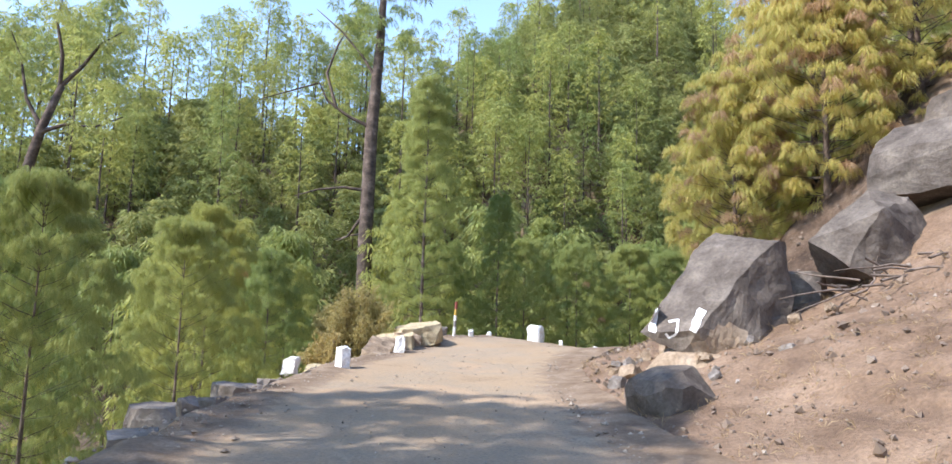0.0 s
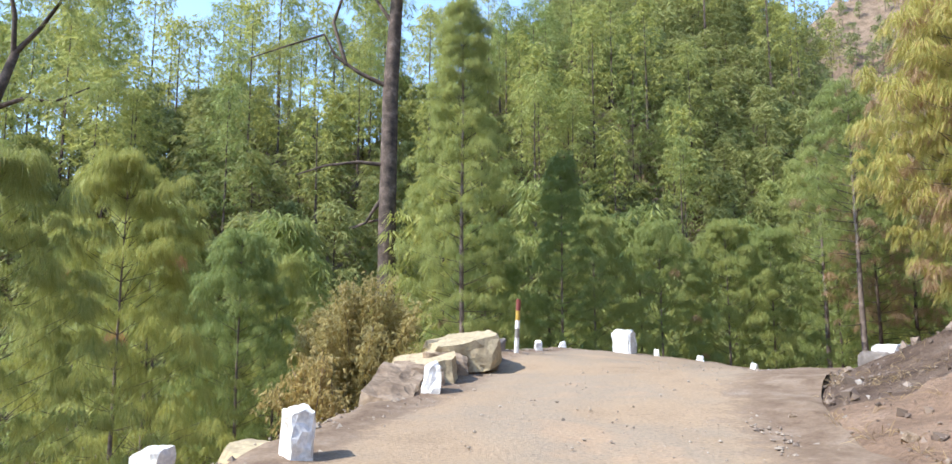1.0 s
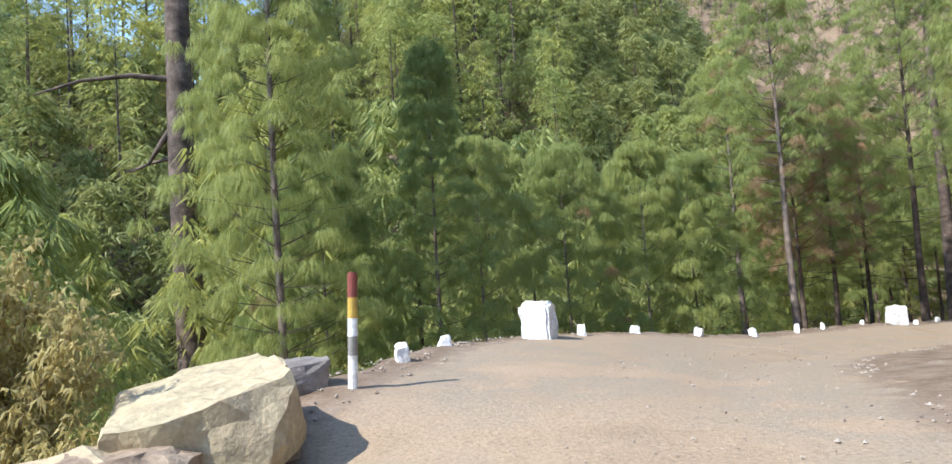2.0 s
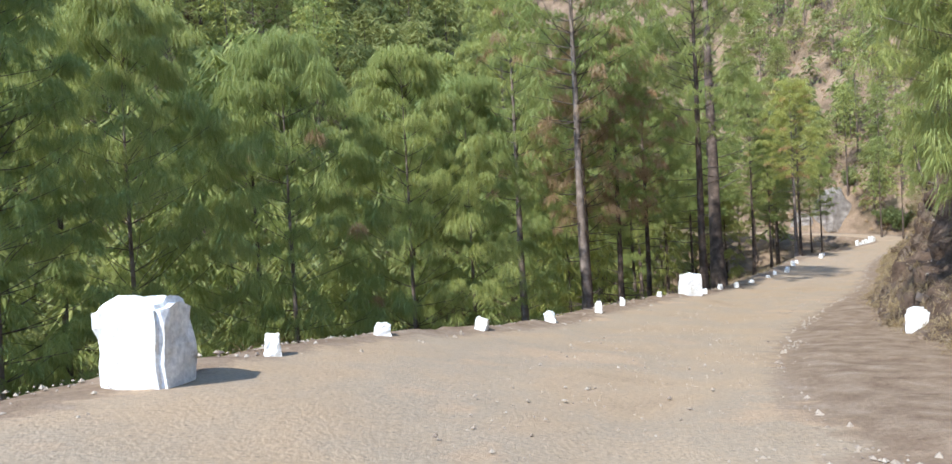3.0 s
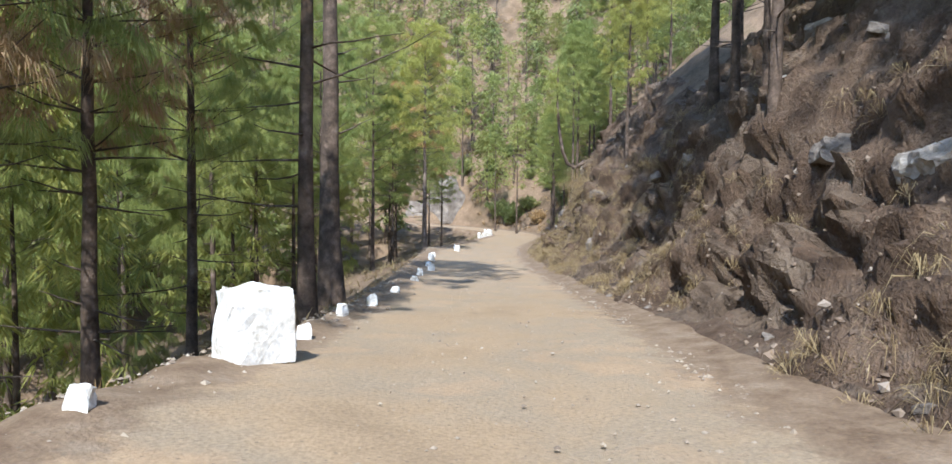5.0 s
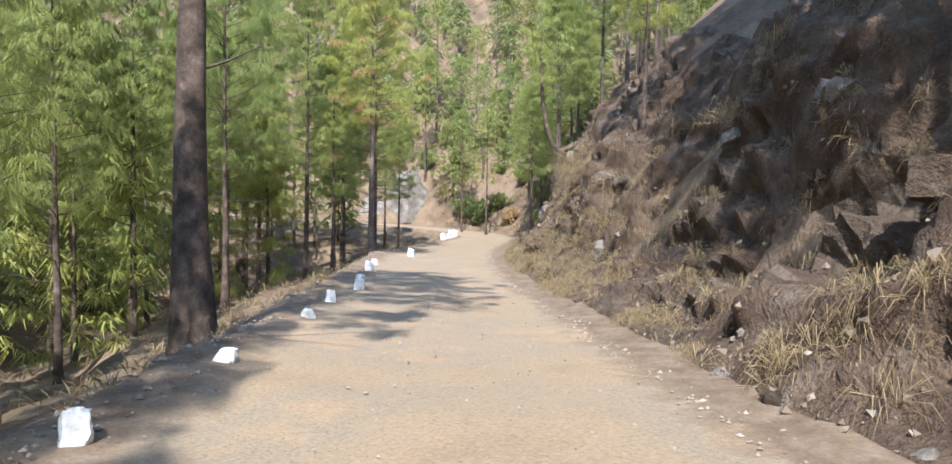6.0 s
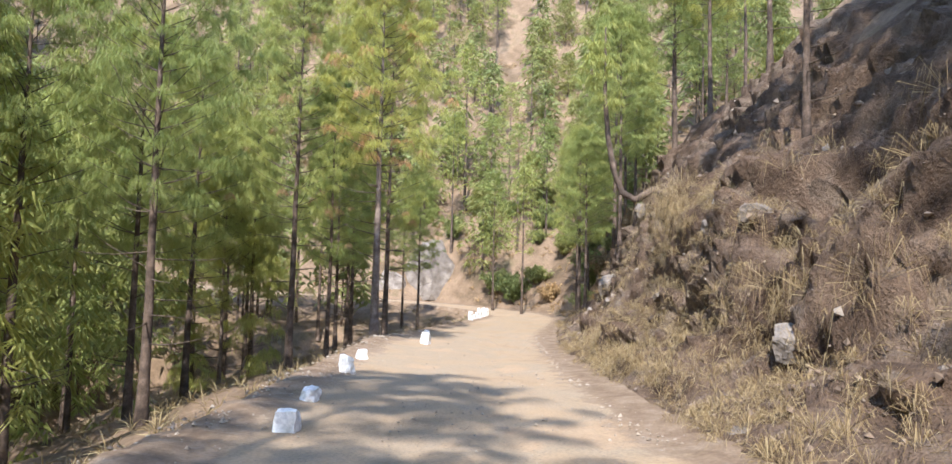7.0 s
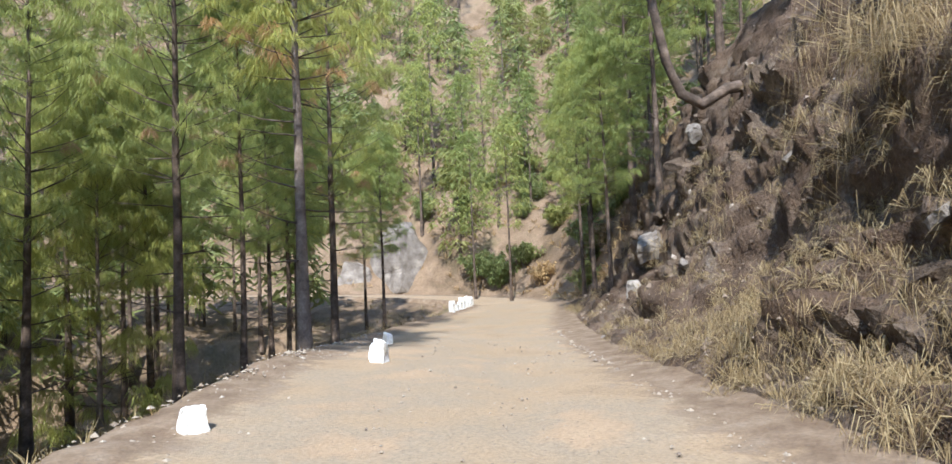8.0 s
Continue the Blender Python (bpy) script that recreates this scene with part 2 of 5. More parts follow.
S_CREST, S_BEND, S_STRAIGHT, S_FAR = along_of(-13.4, -6), along_of(-10.3, -0.15), along_of(1, 10.7), along_of(72, 55)
EDGE_S = [0, along_of(-15.6, -14), along_of(-15, -10.3), S_CREST, S_BEND, along_of(-7, 3.8), along_of(-3.3, 7.3), 500]
EDGE_D = [3.4, 2.9, 2.75, 4.0, 4.4, 4.1, 3.3, 3.2]
RIGHT_A = np.array([0, 3.0, 3.6, 4.2, 5, 5.6, 6, 6.5, 7, 8, 9, 11, 14, 20, 40, 80, 200, 2000.0])
RIGHT_CUT = np.array([0, 0, 0.12, 0.4, 0.95, 1.7, 2.8, 4.2, 5.1, 6.6, 8.2, 10.6, 13.4, 18, 34, 62, 105, 140.0])
RIGHT_EARTH = np.array([0, 0, 0.1, 0.25, 0.5, 0.75, 0.9, 1.1, 1.3, 1.7, 2.1, 3.6, 6.2, 11.5, 26, 52, 95, 140.0])
RIGHT_FAR = np.array([0, 0, 0.3, 0.9, 2.0, 2.8, 3.4, 4.0, 4.6, 5.6, 6.4, 8.0, 10.2, 16, 38, 85, 190, 240.0])


EDGE_STONES = ((-18.02, -14.83, 0.44), (-17.39, -9.95, 0.64), (-16.97, -6.2, 0.75), (-16.14, -4.06, 1.07), (-15.57, -1.65, 1.04), (-14.83, -0.02, 1.01), (-13.0, 2.6, 0.83), (-11.28, 4.52, 0.59),
               (-9.29, 6.55, 0.33), (-6.76, 8.31, -0.02), (-3.92, 10.51, -0.41), (-1.41, 12.24, -0.61), (0.74, 14.02, -0.76), (3.62, 15.87, -0.96), (5.85, 17.3, -1.13), (8.14, 18.58, -1.40),
               (10.69, 20.43, -1.57), (13.08, 21.87, -1.78), (15.78, 23.57, -1.87), (21.68, 27.55, -2.1), (24.95, 29.6, -2.31), (30.06, 33.67, -2.42), (32.23, 35.29, -2.45), (37.57, 37.48, -2.4), (41.95, 40.91, -2.69))
_rise = sorted((along_of(x, y), z - LINE[np.argmin((LINE[:, 0] - x) ** 2 + (LINE[:, 1] - y) ** 2), 2]) for x, y, z in EDGE_STONES)
RISE_S = [along_of(-14, -40)] + [r[0] for r in _rise] + [along_of(56, 46)]
RISE_Z = [0.0] + [r[1] for r in _rise] + [0.0]


def cross_rise(s, d):
    """The road leans: how far its surface lies above the centre line at an offset to the left."""
    return np.interp(s, RISE_S, RISE_Z) * np.clip((np.asarray(d) + 0.8) / 3.6, 0, 1.15)


def nearest(x, y):
    """For points: index of the nearest centre point and the offset to its left."""
    idx = np.empty(len(x), int)
    for a in range(0, len(x), 4000):
        dx = x[a:a + 4000, None] - LINE[None, :, 0]
        dy = y[a:a + 4000, None] - LINE[None, :, 1]
        idx[a:a + 4000] = np.argmin(dx * dx + dy * dy, 1)
    ox, oy = x - LINE[idx, 0], y - LINE[idx, 1]
    side = np.sign(ox * LEFT[idx, 0] + oy * LEFT[idx, 1])
    return idx, side * np.hypot(ox, oy)


SHIFT_S = [0, S_CREST - 8, S_CREST, S_BEND, along_of(-3.3, 7.3), along_of(2, 11.3), along_of(9, 15.8), 900]
SHIFT_D = [0, 0, 0.6, 1.7, 1.7, 0.9, 0, 0]


S_EASE = along_of(29.5, 30.2)


def right_rise(s, a):
    a = a - np.interp(s, SHIFT_S, SHIFT_D)
    w1 = np.clip((s - S_CREST + 4) / 10, 0, 1)
    w2 = np.clip((s - S_FAR) / 12, 0, 1)
    e, c, f = np.interp(a, RIGHT_A, RIGHT_EARTH), np.interp(a, RIGHT_A, RIGHT_CUT), np.interp(a, RIGHT_A, RIGHT_FAR)
    c = c * (1 - 0.24 * np.exp(-((s - S_EASE) / 6.0) ** 2))
    return (e * (1 - w1) + c * w1) * (1 - w2) + f * w2


def terrain(x, y):
    """Height of the land at points (without the road's own sheet)."""
    x, y = np.asarray(x, float), np.asarray(y, float)
    idx, d = nearest(x, y)
    s, zr = ALONG[idx], LINE[idx, 2]
    edge = np.interp(s, EDGE_S, EDGE_D)
    p = np.stack([x, y, np.zeros(len(x))], 1)
    rough = fbm(p, 0.5, 3)
    # left: the slope down into the valley, its floor, and the hills across it
    over = np.maximum(d - edge, 0)
    k = np.interp(s, [0, S_BEND, S_STRAIGHT + 10, S_FAR - 25, S_FAR], [0.5, 0.5, 0.5, 0.28, 0.15])
    zr = zr + cross_rise(s, d)
    down = zr - k * over - 0.25 * np.minimum(over, 1.5) + rough * np.minimum(over * 0.12, 0.7)
    floor = -9 - 4 * np.clip((x + 5) / 20, 0, 1) + 8 * np.clip((x - 35) / 45, 0, 1) + fbm(p, 0.06, 3) * 2
    y0 = np.interp(x, [-150, -60, -20, 20, 60, 110], [-25, 9, 38, 46, 84, 125])
    k1 = np.interp(x, [-80, -50, -10, 60], [0.55, 0.75, 1.1, 1.0])
    hill = -15 + k1 * (y - y0) + fbm(p, 0.03, 4) * 7 + rough * 0.6
    ridge = 84 + np.where(x < 0, 0.34, 0.6) * x + 0.02 * y + fbm(p, 0.02, 3) * 8
    hill = np.where(hill > ridge - 8, ridge - 8 + 8 * np.tanh((hill - ridge + 8) / 8), hill)
    # the skyline falls away to the west, so the sky shows between the ridge's trees
    away, bearing = np.hypot(x + 15, y + 24), np.degrees(np.arctan2(x + 15, y + 24))
    steep = np.tan(np.radians(np.interp(bearing, [-180, -60, -34, -16, -4, 4, 11, 20, 30, 40], [11, 13, 14, 15, 18, 22.5, 27, 32, 44, 60])))
    brow = np.interp(bearing, [-10, 6], [95, 190])
    crest = 1.6 + np.minimum(away, brow) * steep - 0.12 * np.maximum(away - brow, 0) + fbm(p + 9, 0.04, 3) * 2.5
    hill = np.where(hill > crest - 3, crest - 3 + 3 * np.tanh((hill - crest + 3) / 3), hill)
    zl = np.maximum(down, floor)
    zl = np.maximum(zl, hill) + np.exp(-np.abs(zl - hill) / 2.0) * 0.6
    # right: the bank and the hill above it
    a = np.maximum(-d, 0)
    zrgt = zr + right_rise(s, a) + rough * 0.35 * np.clip((a - 3.5) / 2, 0, 1) + fbm(p, 0.05, 3) * 5 * np.clip((a - 12) / 20, 0, 1)
    zrgt = zrgt + (fbm(p + 5, 0.22, 4) * 2.2 + rough * 0.5) * np.clip((a - 4) / 5, 0, 1) * np.clip((s - S_FAR + 10) / 12, 0, 1)
    zrgt = np.where(s > ALONG[-1] - 12, np.minimum(zrgt, crest), zrgt)
    z = np.where(d > 0, zl, zrgt)
    wide = np.where(d < 0, 3.4 + np.interp(s, SHIFT_S, SHIFT_D), 3.4)
    z = z - 0.3 * np.clip((wide - np.abs(d)) / 0.3, 0, 1)
    return z


def land(x, y):
    return float(terrain([x], [y])[0])


# ---- ground ----
def axis(lo, hi, step, far, grow=1.09):
    inner = list(np.arange(lo, hi, step))
    w, up, dn = step, [inner[-1]], [inner[0]]
    while up[-1] < far:
        w *= grow
        up.append(up[-1] + w)
        dn.append(dn[-1] - w)
    return np.array(dn[:0:-1] + inner + up[1:])


gx, gy = axis(-45, 100, 0.9, 1500), axis(-48, 85, 0.9, 1500)
X, Y = np.meshgrid(gx, gy, indexing="ij")
Z = terrain(X.ravel(), Y.ravel())
IDX, DD = nearest(X.ravel(), Y.ravel())
AA = -DD
# the bank has a sheet of its own, so the land lies behind it there
AA = AA - np.interp(ALONG[IDX], SHIFT_S, SHIFT_D)
hide = np.clip((AA - 3.2) / 0.6, 0, 1) * np.clip((11.0 - AA) / 1.5, 0, 1) * (ALONG[IDX] > along_of(-14.3, -36)) * (ALONG[IDX] < along_of(66, 50))
Z = Z - 0.9 * hide
ground = new("ground", mesh_of("ground", np.stack([X.ravel(), Y.ravel(), Z], 1), grid_faces(len(gx), len(gy)), [LITTER], True))
tagged(ground, "brown hillside soil strewn with dry pine litter and stones", "ground", kind="structure")


# ---- road and verges ----
def ribbon(s0, s1, offs, step=0.3):
    """Points of a sheet along the road: for each station the offsets to the left (a function of the station)."""
    ss = np.arange(s0, s1, step)
    cx, cy, cz = (np.interp(ss, ALONG, LINE[:, k]) for k in range(3))
    lx, ly = np.interp(ss, ALONG, LEFT[:, 0]), np.interp(ss, ALONG, LEFT[:, 1])
    o = np.array([offs(s) for s in ss])
    return ss, cx[:, None] + lx[:, None] * o, cy[:, None] + ly[:, None] * o, np.repeat(cz[:, None], o.shape[1], 1), o


def road_offsets(s):
    e = float(np.interp(s, EDGE_S, EDGE_D))
    r = 3.3 + float(np.interp(s, SHIFT_S, SHIFT_D))
    return np.r_[np.linspace(-r, -2.7, 6), np.linspace(-2.4, e - 0.7, 16), np.linspace(e - 0.5, e + 0.35, 6)]


ss, RX, RY, RZ, RO = ribbon(along_of(-14, -60), along_of(64, 96), road_offsets)
pp = np.stack([RX.ravel(), RY.ravel(), RZ.ravel() * 0], 1)
lane = np.abs(RO.ravel() - 0.1)
RZ = RZ.ravel() + cross_rise(np.repeat(ss[:, None], RO.shape[1], 1).ravel(), RO.ravel()) + fbm(pp, 0.6, 4) * 0.05 + fbm(pp, 4.0, 2) * 0.012 - 0.03 * np.exp(-((lane - 0.8) / 0.28) ** 2)
e_of = np.repeat(np.interp(ss, EDGE_S, EDGE_D)[:, None], RO.shape[1], 1).ravel()
verge = np.clip((RO.ravel() - e_of + 1.0) / 0.6, 0, 1)
RZ += verge * (0.05 + fbm(pp, 2.0, 3) * 0.09) - np.clip((RO.ravel() - e_of) / 0.3, 0, 1) * 0.45
RZ += np.clip((-RO.ravel() - 2.5) / 0.8, 0, 1) * (0.08 + fbm(pp + 9, 1.5, 3) * 0.1)
rf = grid_faces(*RO.shape)
road = new("road", mesh_of("road", np.stack([RX.ravel(), RY.ravel(), RZ], 1), rf, [ROAD], True))
mask = road.data.attributes.new("verge", "FLOAT", "POINT")
mask.data.foreach_set("value", (np.clip((RO.ravel() - e_of + 1.3) / 0.9, 0, 1) + np.clip((-RO.ravel() - 1.8) / 1.1, 0, 1)).astype(np.float32))
tagged(road, "unpaved hill road of packed pale tan dirt and gravel", "road", kind="structure")


def road_z(x, y):
    i, d = nearest(np.array([x]), np.array([y]))
    return float(LINE[i[0], 2] + cross_rise(ALONG[i[0]], d[0]))


# ---- the cut bank beside the road ----
bank_a = np.r_[np.linspace(2.95, 4.9, 16), np.linspace(5.0, 7.2, 30), np.linspace(7.3, 10, 18), np.linspace(10.3, 12.5, 7)]
bs, BX, BY, BZ, BO = ribbon(along_of(-14.2, -38), along_of(68, 51), lambda s: -bank_a - float(np.interp(s, SHIFT_S, SHIFT_D)), 0.17)
a = -BO.ravel()
sB = np.repeat(bs[:, None], BO.shape[1], 1).ravel()
BZ = BZ.ravel() + right_rise(sB, a)
a = a - np.interp(sB, SHIFT_S, SHIFT_D)
P = np.stack([BX.ravel(), BY.ravel(), BZ], 1)
lean_dir = np.stack([np.repeat(np.interp(bs, ALONG, LEFT[:, k])[:, None], BO.shape[1], 1).ravel() for k in (0, 1)] + [np.full(len(a), 0.75)], 1)
lean_dir /= np.linalg.norm(lean_dir, axis=1)[:, None]
cutness = np.clip((sB - S_CREST) / 8, 0.25, 1)
strata = P[:, 2] * 1.0 + 0.25 * P[:, 0] - 0.1 * P[:, 1]
ledge = np.abs(((strata + fbm(P, 0.5, 3) * 1.2) % 1.1) / 1.1 - 0.5) * 2
run = P[:, 0] * 0.83 + P[:, 1] * 0.56
beds = np.stack([(-0.8 * run + 0.6 * P[:, 2]) * 0.38, (0.6 * run + 0.8 * P[:, 2]) * 1.5, (P[:, 0] * 0.56 - P[:, 1] * 0.83) * 0.9], 1)
crag = np.maximum(fbm(beds + 31, 0.7, 4, 0.6), -0.1)
block = np.round(fbm(beds + 7, 1.0, 3) * 5) / 5
craggy = np.clip((fbm(P + 60, 0.4, 4) + 0.12) * 3.0, 0, 1)
shelf = np.clip((ledge - 0.35) * 3.0, 0, 1)
push = fbm(P, 0.16, 3) * 0.9 + fbm(P, 0.32, 4) * 1.0 + fbm(beds, 0.9, 4, 0.6) * 0.5 + fbm(P, 1.1, 3, 0.6) * 0.22 + (shelf - 0.5) * (0.1 + 0.26 * craggy) + crag * 0.45 + block * (0.06 + 0.2 * craggy) + fbm(beds, 2.4, 3, 0.65) * 0.22 + fbm(P + 3, 6.0, 2) * 0.12
grow = np.clip((a - 2.95) / 1.6, 0, 1) * np.clip((12.5 - a) / 1.5, 0.15, 1)
for c, r, depth in (((33.2, 24.9, 2.0), 1.3, -1.7), ((31.2, 23.2, 3.0), 1.1, 0.9), ((31.0, 23.6, 0.6), 1.3, 0.5), ((35.2, 26.8, 1.4), 1.8, 0.9), ((28.6, 21.6, 2.2), 1.0, -0.9), ((40.5, 30.4, 1.2), 2.6, -0.45), ((17.0, 13.4, 1.0), 2.0, 0.7), ((20.6, 15.8, 0.8), 1.8, -0.7)):
    push = push + depth * np.exp(-((P - np.array(c)) ** 2).sum(1) / r ** 2)
P = P + lean_dir * (push * grow * cutness)[:, None] - np.array([0, 0, 0.25]) * (np.clip((3.5 - a) / 0.55, 0, 1) * 0.6 + np.clip((a - 11.5), 0, 1) * 2.5)[:, None]
# sunlit-toned EARTH before the crest, shade-darkened BANK and BANK_ROCK beyond it
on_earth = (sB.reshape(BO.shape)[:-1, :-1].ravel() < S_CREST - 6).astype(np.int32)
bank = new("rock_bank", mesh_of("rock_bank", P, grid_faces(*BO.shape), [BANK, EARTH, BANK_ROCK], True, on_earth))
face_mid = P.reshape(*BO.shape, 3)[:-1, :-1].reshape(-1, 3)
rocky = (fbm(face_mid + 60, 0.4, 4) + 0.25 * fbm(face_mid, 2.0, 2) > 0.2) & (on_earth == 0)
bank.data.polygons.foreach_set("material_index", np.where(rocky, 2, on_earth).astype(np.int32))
bank.data.polygons.foreach_set("use_smooth", ~rocky)
tagged(bank, "steep cut bank of brown soil and broken rock along the road", "bank", kind="structure")
BANK_P, BANK_SHAPE, BANK_A = P.reshape(*BO.shape, 3), BO.shape, bank_a


def bank_point(s, a_):
    i = int(np.clip(round((s - bs[0]) / 0.17), 0, BANK_SHAPE[0] - 1))
    j = int(np.argmin(np.abs(BANK_A - a_)))
    return BANK_P[i, j]


# ---- pines ----
def blades_of(centres, axes, rng, n, length, width, droop, cone=(18, 98)):
    """Long needles in mops: each springs from its centre round the axis, arches out and hangs."""
    m = len(centres)
    centres, axes = np.repeat(centres, n, 0), np.repeat(axes, n, 0)
    k = m * n
    th, ph = np.radians(rng.uniform(*cone, k)), rng.uniform(0, 2 * math.pi, k)
    ref = np.where(np.abs(axes[:, 2:3]) < 0.9, np.array([[0, 0, 1.0]]), np.array([[1.0, 0, 0]]))
    u = np.cross(axes, ref)
    u /= np.linalg.norm(u, axis=1)[:, None]
    w = np.cross(axes, u)
    d = np.cos(th)[:, None] * axes + np.sin(th)[:, None] * (np.cos(ph)[:, None] * u + np.sin(ph)[:, None] * w)
    size = np.repeat(rng.uniform(0.75, 1.2, m), n) * rng.uniform(0.8, 1.15, k) * length
    p1 = centres + d * (size * 0.5)[:, None]
    d2 = d + np.array([0, 0, -1.0]) * (droop * rng.uniform(0.6, 1.4, k))[:, None]
    d2 /= np.linalg.norm(d2, axis=1)[:, None]
    p2 = p1 + d2 * (size * 0.55)[:, None]
    side = np.cross(d, rng.normal(size=(k, 3)))
    side /= np.linalg.norm(side, axis=1)[:, None] + 1e-9
    h = side * (width * 0.5)
    verts = np.stack([centres, p1 - h, p2, p1 + h], 1).reshape(-1, 3)
    return verts, np.arange(k * 4).reshape(-1, 4)


def mops_of(centres, axes, rng, n, length, width, droop, bent=True):
    """Mops of long needles: they spring from the last stretch of the twig, arch outwards and hang as a soft umbrella."""
    m = len(centres)
    k = m * n
    size = np.repeat(rng.uniform(0.72, 1.22, m), n) * rng.uniform(0.8, 1.15, k) * length
    centres, axes = np.repeat(centres, n, 0), np.repeat(axes, n, 0)
    th = np.radians(8 + 92 * np.sqrt(rng.uniform(0.0, 1, k)))
    ph = rng.uniform(0, 2 * math.pi, k)
    ref = np.where(np.abs(axes[:, 2:3]) < 0.9, np.array([[0, 0, 1.0]]), np.array([[1.0, 0, 0]]))
    u = np.cross(axes, ref)
    u /= np.linalg.norm(u, axis=1)[:, None]
    w = np.cross(axes, u)
    d = np.cos(th)[:, None] * axes + np.sin(th)[:, None] * (np.cos(ph)[:, None] * u + np.sin(ph)[:, None] * w)
    start = centres - axes * (size * 0.3 * rng.random(k) ** 2)[:, None]
    mid = start + d * (size * 0.5)[:, None]
    go = d * 0.55 + np.array([0, 0, -1.0]) * (droop * rng.uniform(0.55, 1.25, k))[:, None]
    go /= np.linalg.norm(go, axis=1)[:, None]
    tip = mid + go * (size * 0.62)[:, None]
    side = np.cross(go, rng.normal(size=(k, 3)))
    side /= np.linalg.norm(side, axis=1)[:, None] + 1e-9
    h = side * (width * 0.5)
    if not bent:
        return np.stack([mid * 0.6 + start * 0.4 - h, mid * 0.6 + start * 0.4 + h, tip], 1).reshape(-1, 3), np.arange(k * 3).reshape(-1, 3)
    verts = np.stack([start, mid - h, tip, mid + h], 1).reshape(-1, 3)
    return verts, np.arange(k * 4).reshape(-1, 4)


def pine(rng, height, base, spread, radius, step, per_whorl, subs, n, length, width, droop=0.9, dead_below=0.0, shape=0.75, lean=0.0, needles=None, bark=None, sides=8, dry=0.0, segs=4, light=False):
    """A pine: tapered trunk with whorls of limbs, and a crown of many mops of long needles. Returns the two meshes."""
    top = np.array([lean * height, lean * 0.4 * height, height])
    ts = np.linspace(0, 1, 11)
    wob = np.cumsum(rng.normal(0, 0.012 * height / 10, (11, 2)), 0)
    spine = np.stack([top[0] * ts ** 1.2 + wob[:, 0], top[1] * ts ** 1.2 + wob[:, 1], height * ts], 1)
    spine[0, 2] -= 0.6
    rad = radius * (1 - 0.93 * ts) * (1 + 0.45 * np.exp(-ts * 22))
    verts, faces = tube(spine, rad, sides, rng, 0.06)
    stem_faces = len(faces)
    centres, axes = [], []

    def limb(p, d, ln, r, segs=4, rise=0.25, drawn=True):
        pts = [p]
        for q in range(segs):
            d = d + np.array([0, 0, rise / segs]) + rng.normal(0, 0.07, 3)
            d = d / np.linalg.norm(d)
            pts.append(pts[-1] + d * ln / segs)
        if not drawn:
            return pts, d
        v, f = tube(pts, np.linspace(r, r * 0.25, segs + 1), 3)
        off = len(verts)
        verts.extend(v)
        faces.extend([tuple(i + off for i in g) for g in f])
        return pts, d

    z = base * height
    ang = rng.uniform(0, 6.28)
    while z < height * 0.965:
        u = (z - base * height) / (height * (1 - base))
        reach = spread * ((1 - u) ** shape) * min(1.0, 0.55 + u * 2.2) + 0.25
        for q in range(per_whorl):
            ang += 6.283 / per_whorl + rng.uniform(-0.35, 0.35)
            ln = reach * rng.uniform(0.65, 1.12)
            t = z / height
            p = np.array([np.interp(t, ts, spine[:, c]) for c in range(3)])
            d = np.array([math.cos(ang), math.sin(ang), rng.uniform(-0.12, 0.3) + 0.5 * u])
            pts, tip = limb(p, d / np.linalg.norm(d), ln, max(0.011, radius * 0.16 * (1 - 0.6 * u)), segs, 0.35, light != 2)
            centres.append(pts[-1])
            axes.append(tip)
            if ln > 0.5 and n < 120:
                centres.append(pts[-2])
                axes.append(tip)
            for b in range(subs):
                f = rng.uniform(0.35, 0.95)
                k = min(int(f * segs), segs - 1)
                q0 = pts[k] + (pts[k + 1] - pts[k]) * (f * segs - k)
                aa = ang + rng.choice([-1, 1]) * rng.uniform(0.45, 1.1)
                sd = np.array([math.cos(aa), math.sin(aa), rng.uniform(0.0, 0.5)])
                sp, st = limb(q0, sd / np.linalg.norm(sd), ln * rng.uniform(0.2, 0.42) + 0.12, 0.012, 2, 0.4, not light)
                centres.append(sp[-1])
                axes.append(st)
        z += step * rng.uniform(0.75, 1.25) * (1.15 - 0.5 * u)
    centres.append(spine[-1])
    axes.append(np.array([0, 0, 1.0]))
    for q in range(int(dead_below)):
        t = rng.uniform(0.12, max(base, 0.2))
        p = np.array([np.interp(t, ts, spine[:, c]) for c in range(3)])
        an = rng.uniform(0, 6.28)
        d = np.array([math.cos(an), math.sin(an), rng.uniform(-0.15, 0.25)])
        limb(p, d / np.linalg.norm(d), rng.uniform(0.4, 1.6) * spread * 0.5, 0.018 + radius * 0.08, 4, 0.1)
    centres, axes = np.array(centres), np.array(axes)
    axes = axes * 0.45 + np.array([0, 0, 0.75])
    axes /= np.linalg.norm(axes, axis=1)[:, None]
    bv, bf = mops_of(centres, axes, rng, n, length, width, droop, light != 2)
    idx = None
    mats = [needles or NEEDLES]
    if dry:
        mats.append(NEEDLES_DRY)
        which = (rng.random(len(centres)) < dry).repeat(n)
        idx = which.astype(np.int32)
    of_limb = [0] * stem_faces + [1] * (len(faces) - stem_faces)
    return mesh_of("trunk", verts, faces, [bark or BARK, LIMB_BARK], True, of_limb), mesh_of("crown", bv, bf, mats, False, idx)


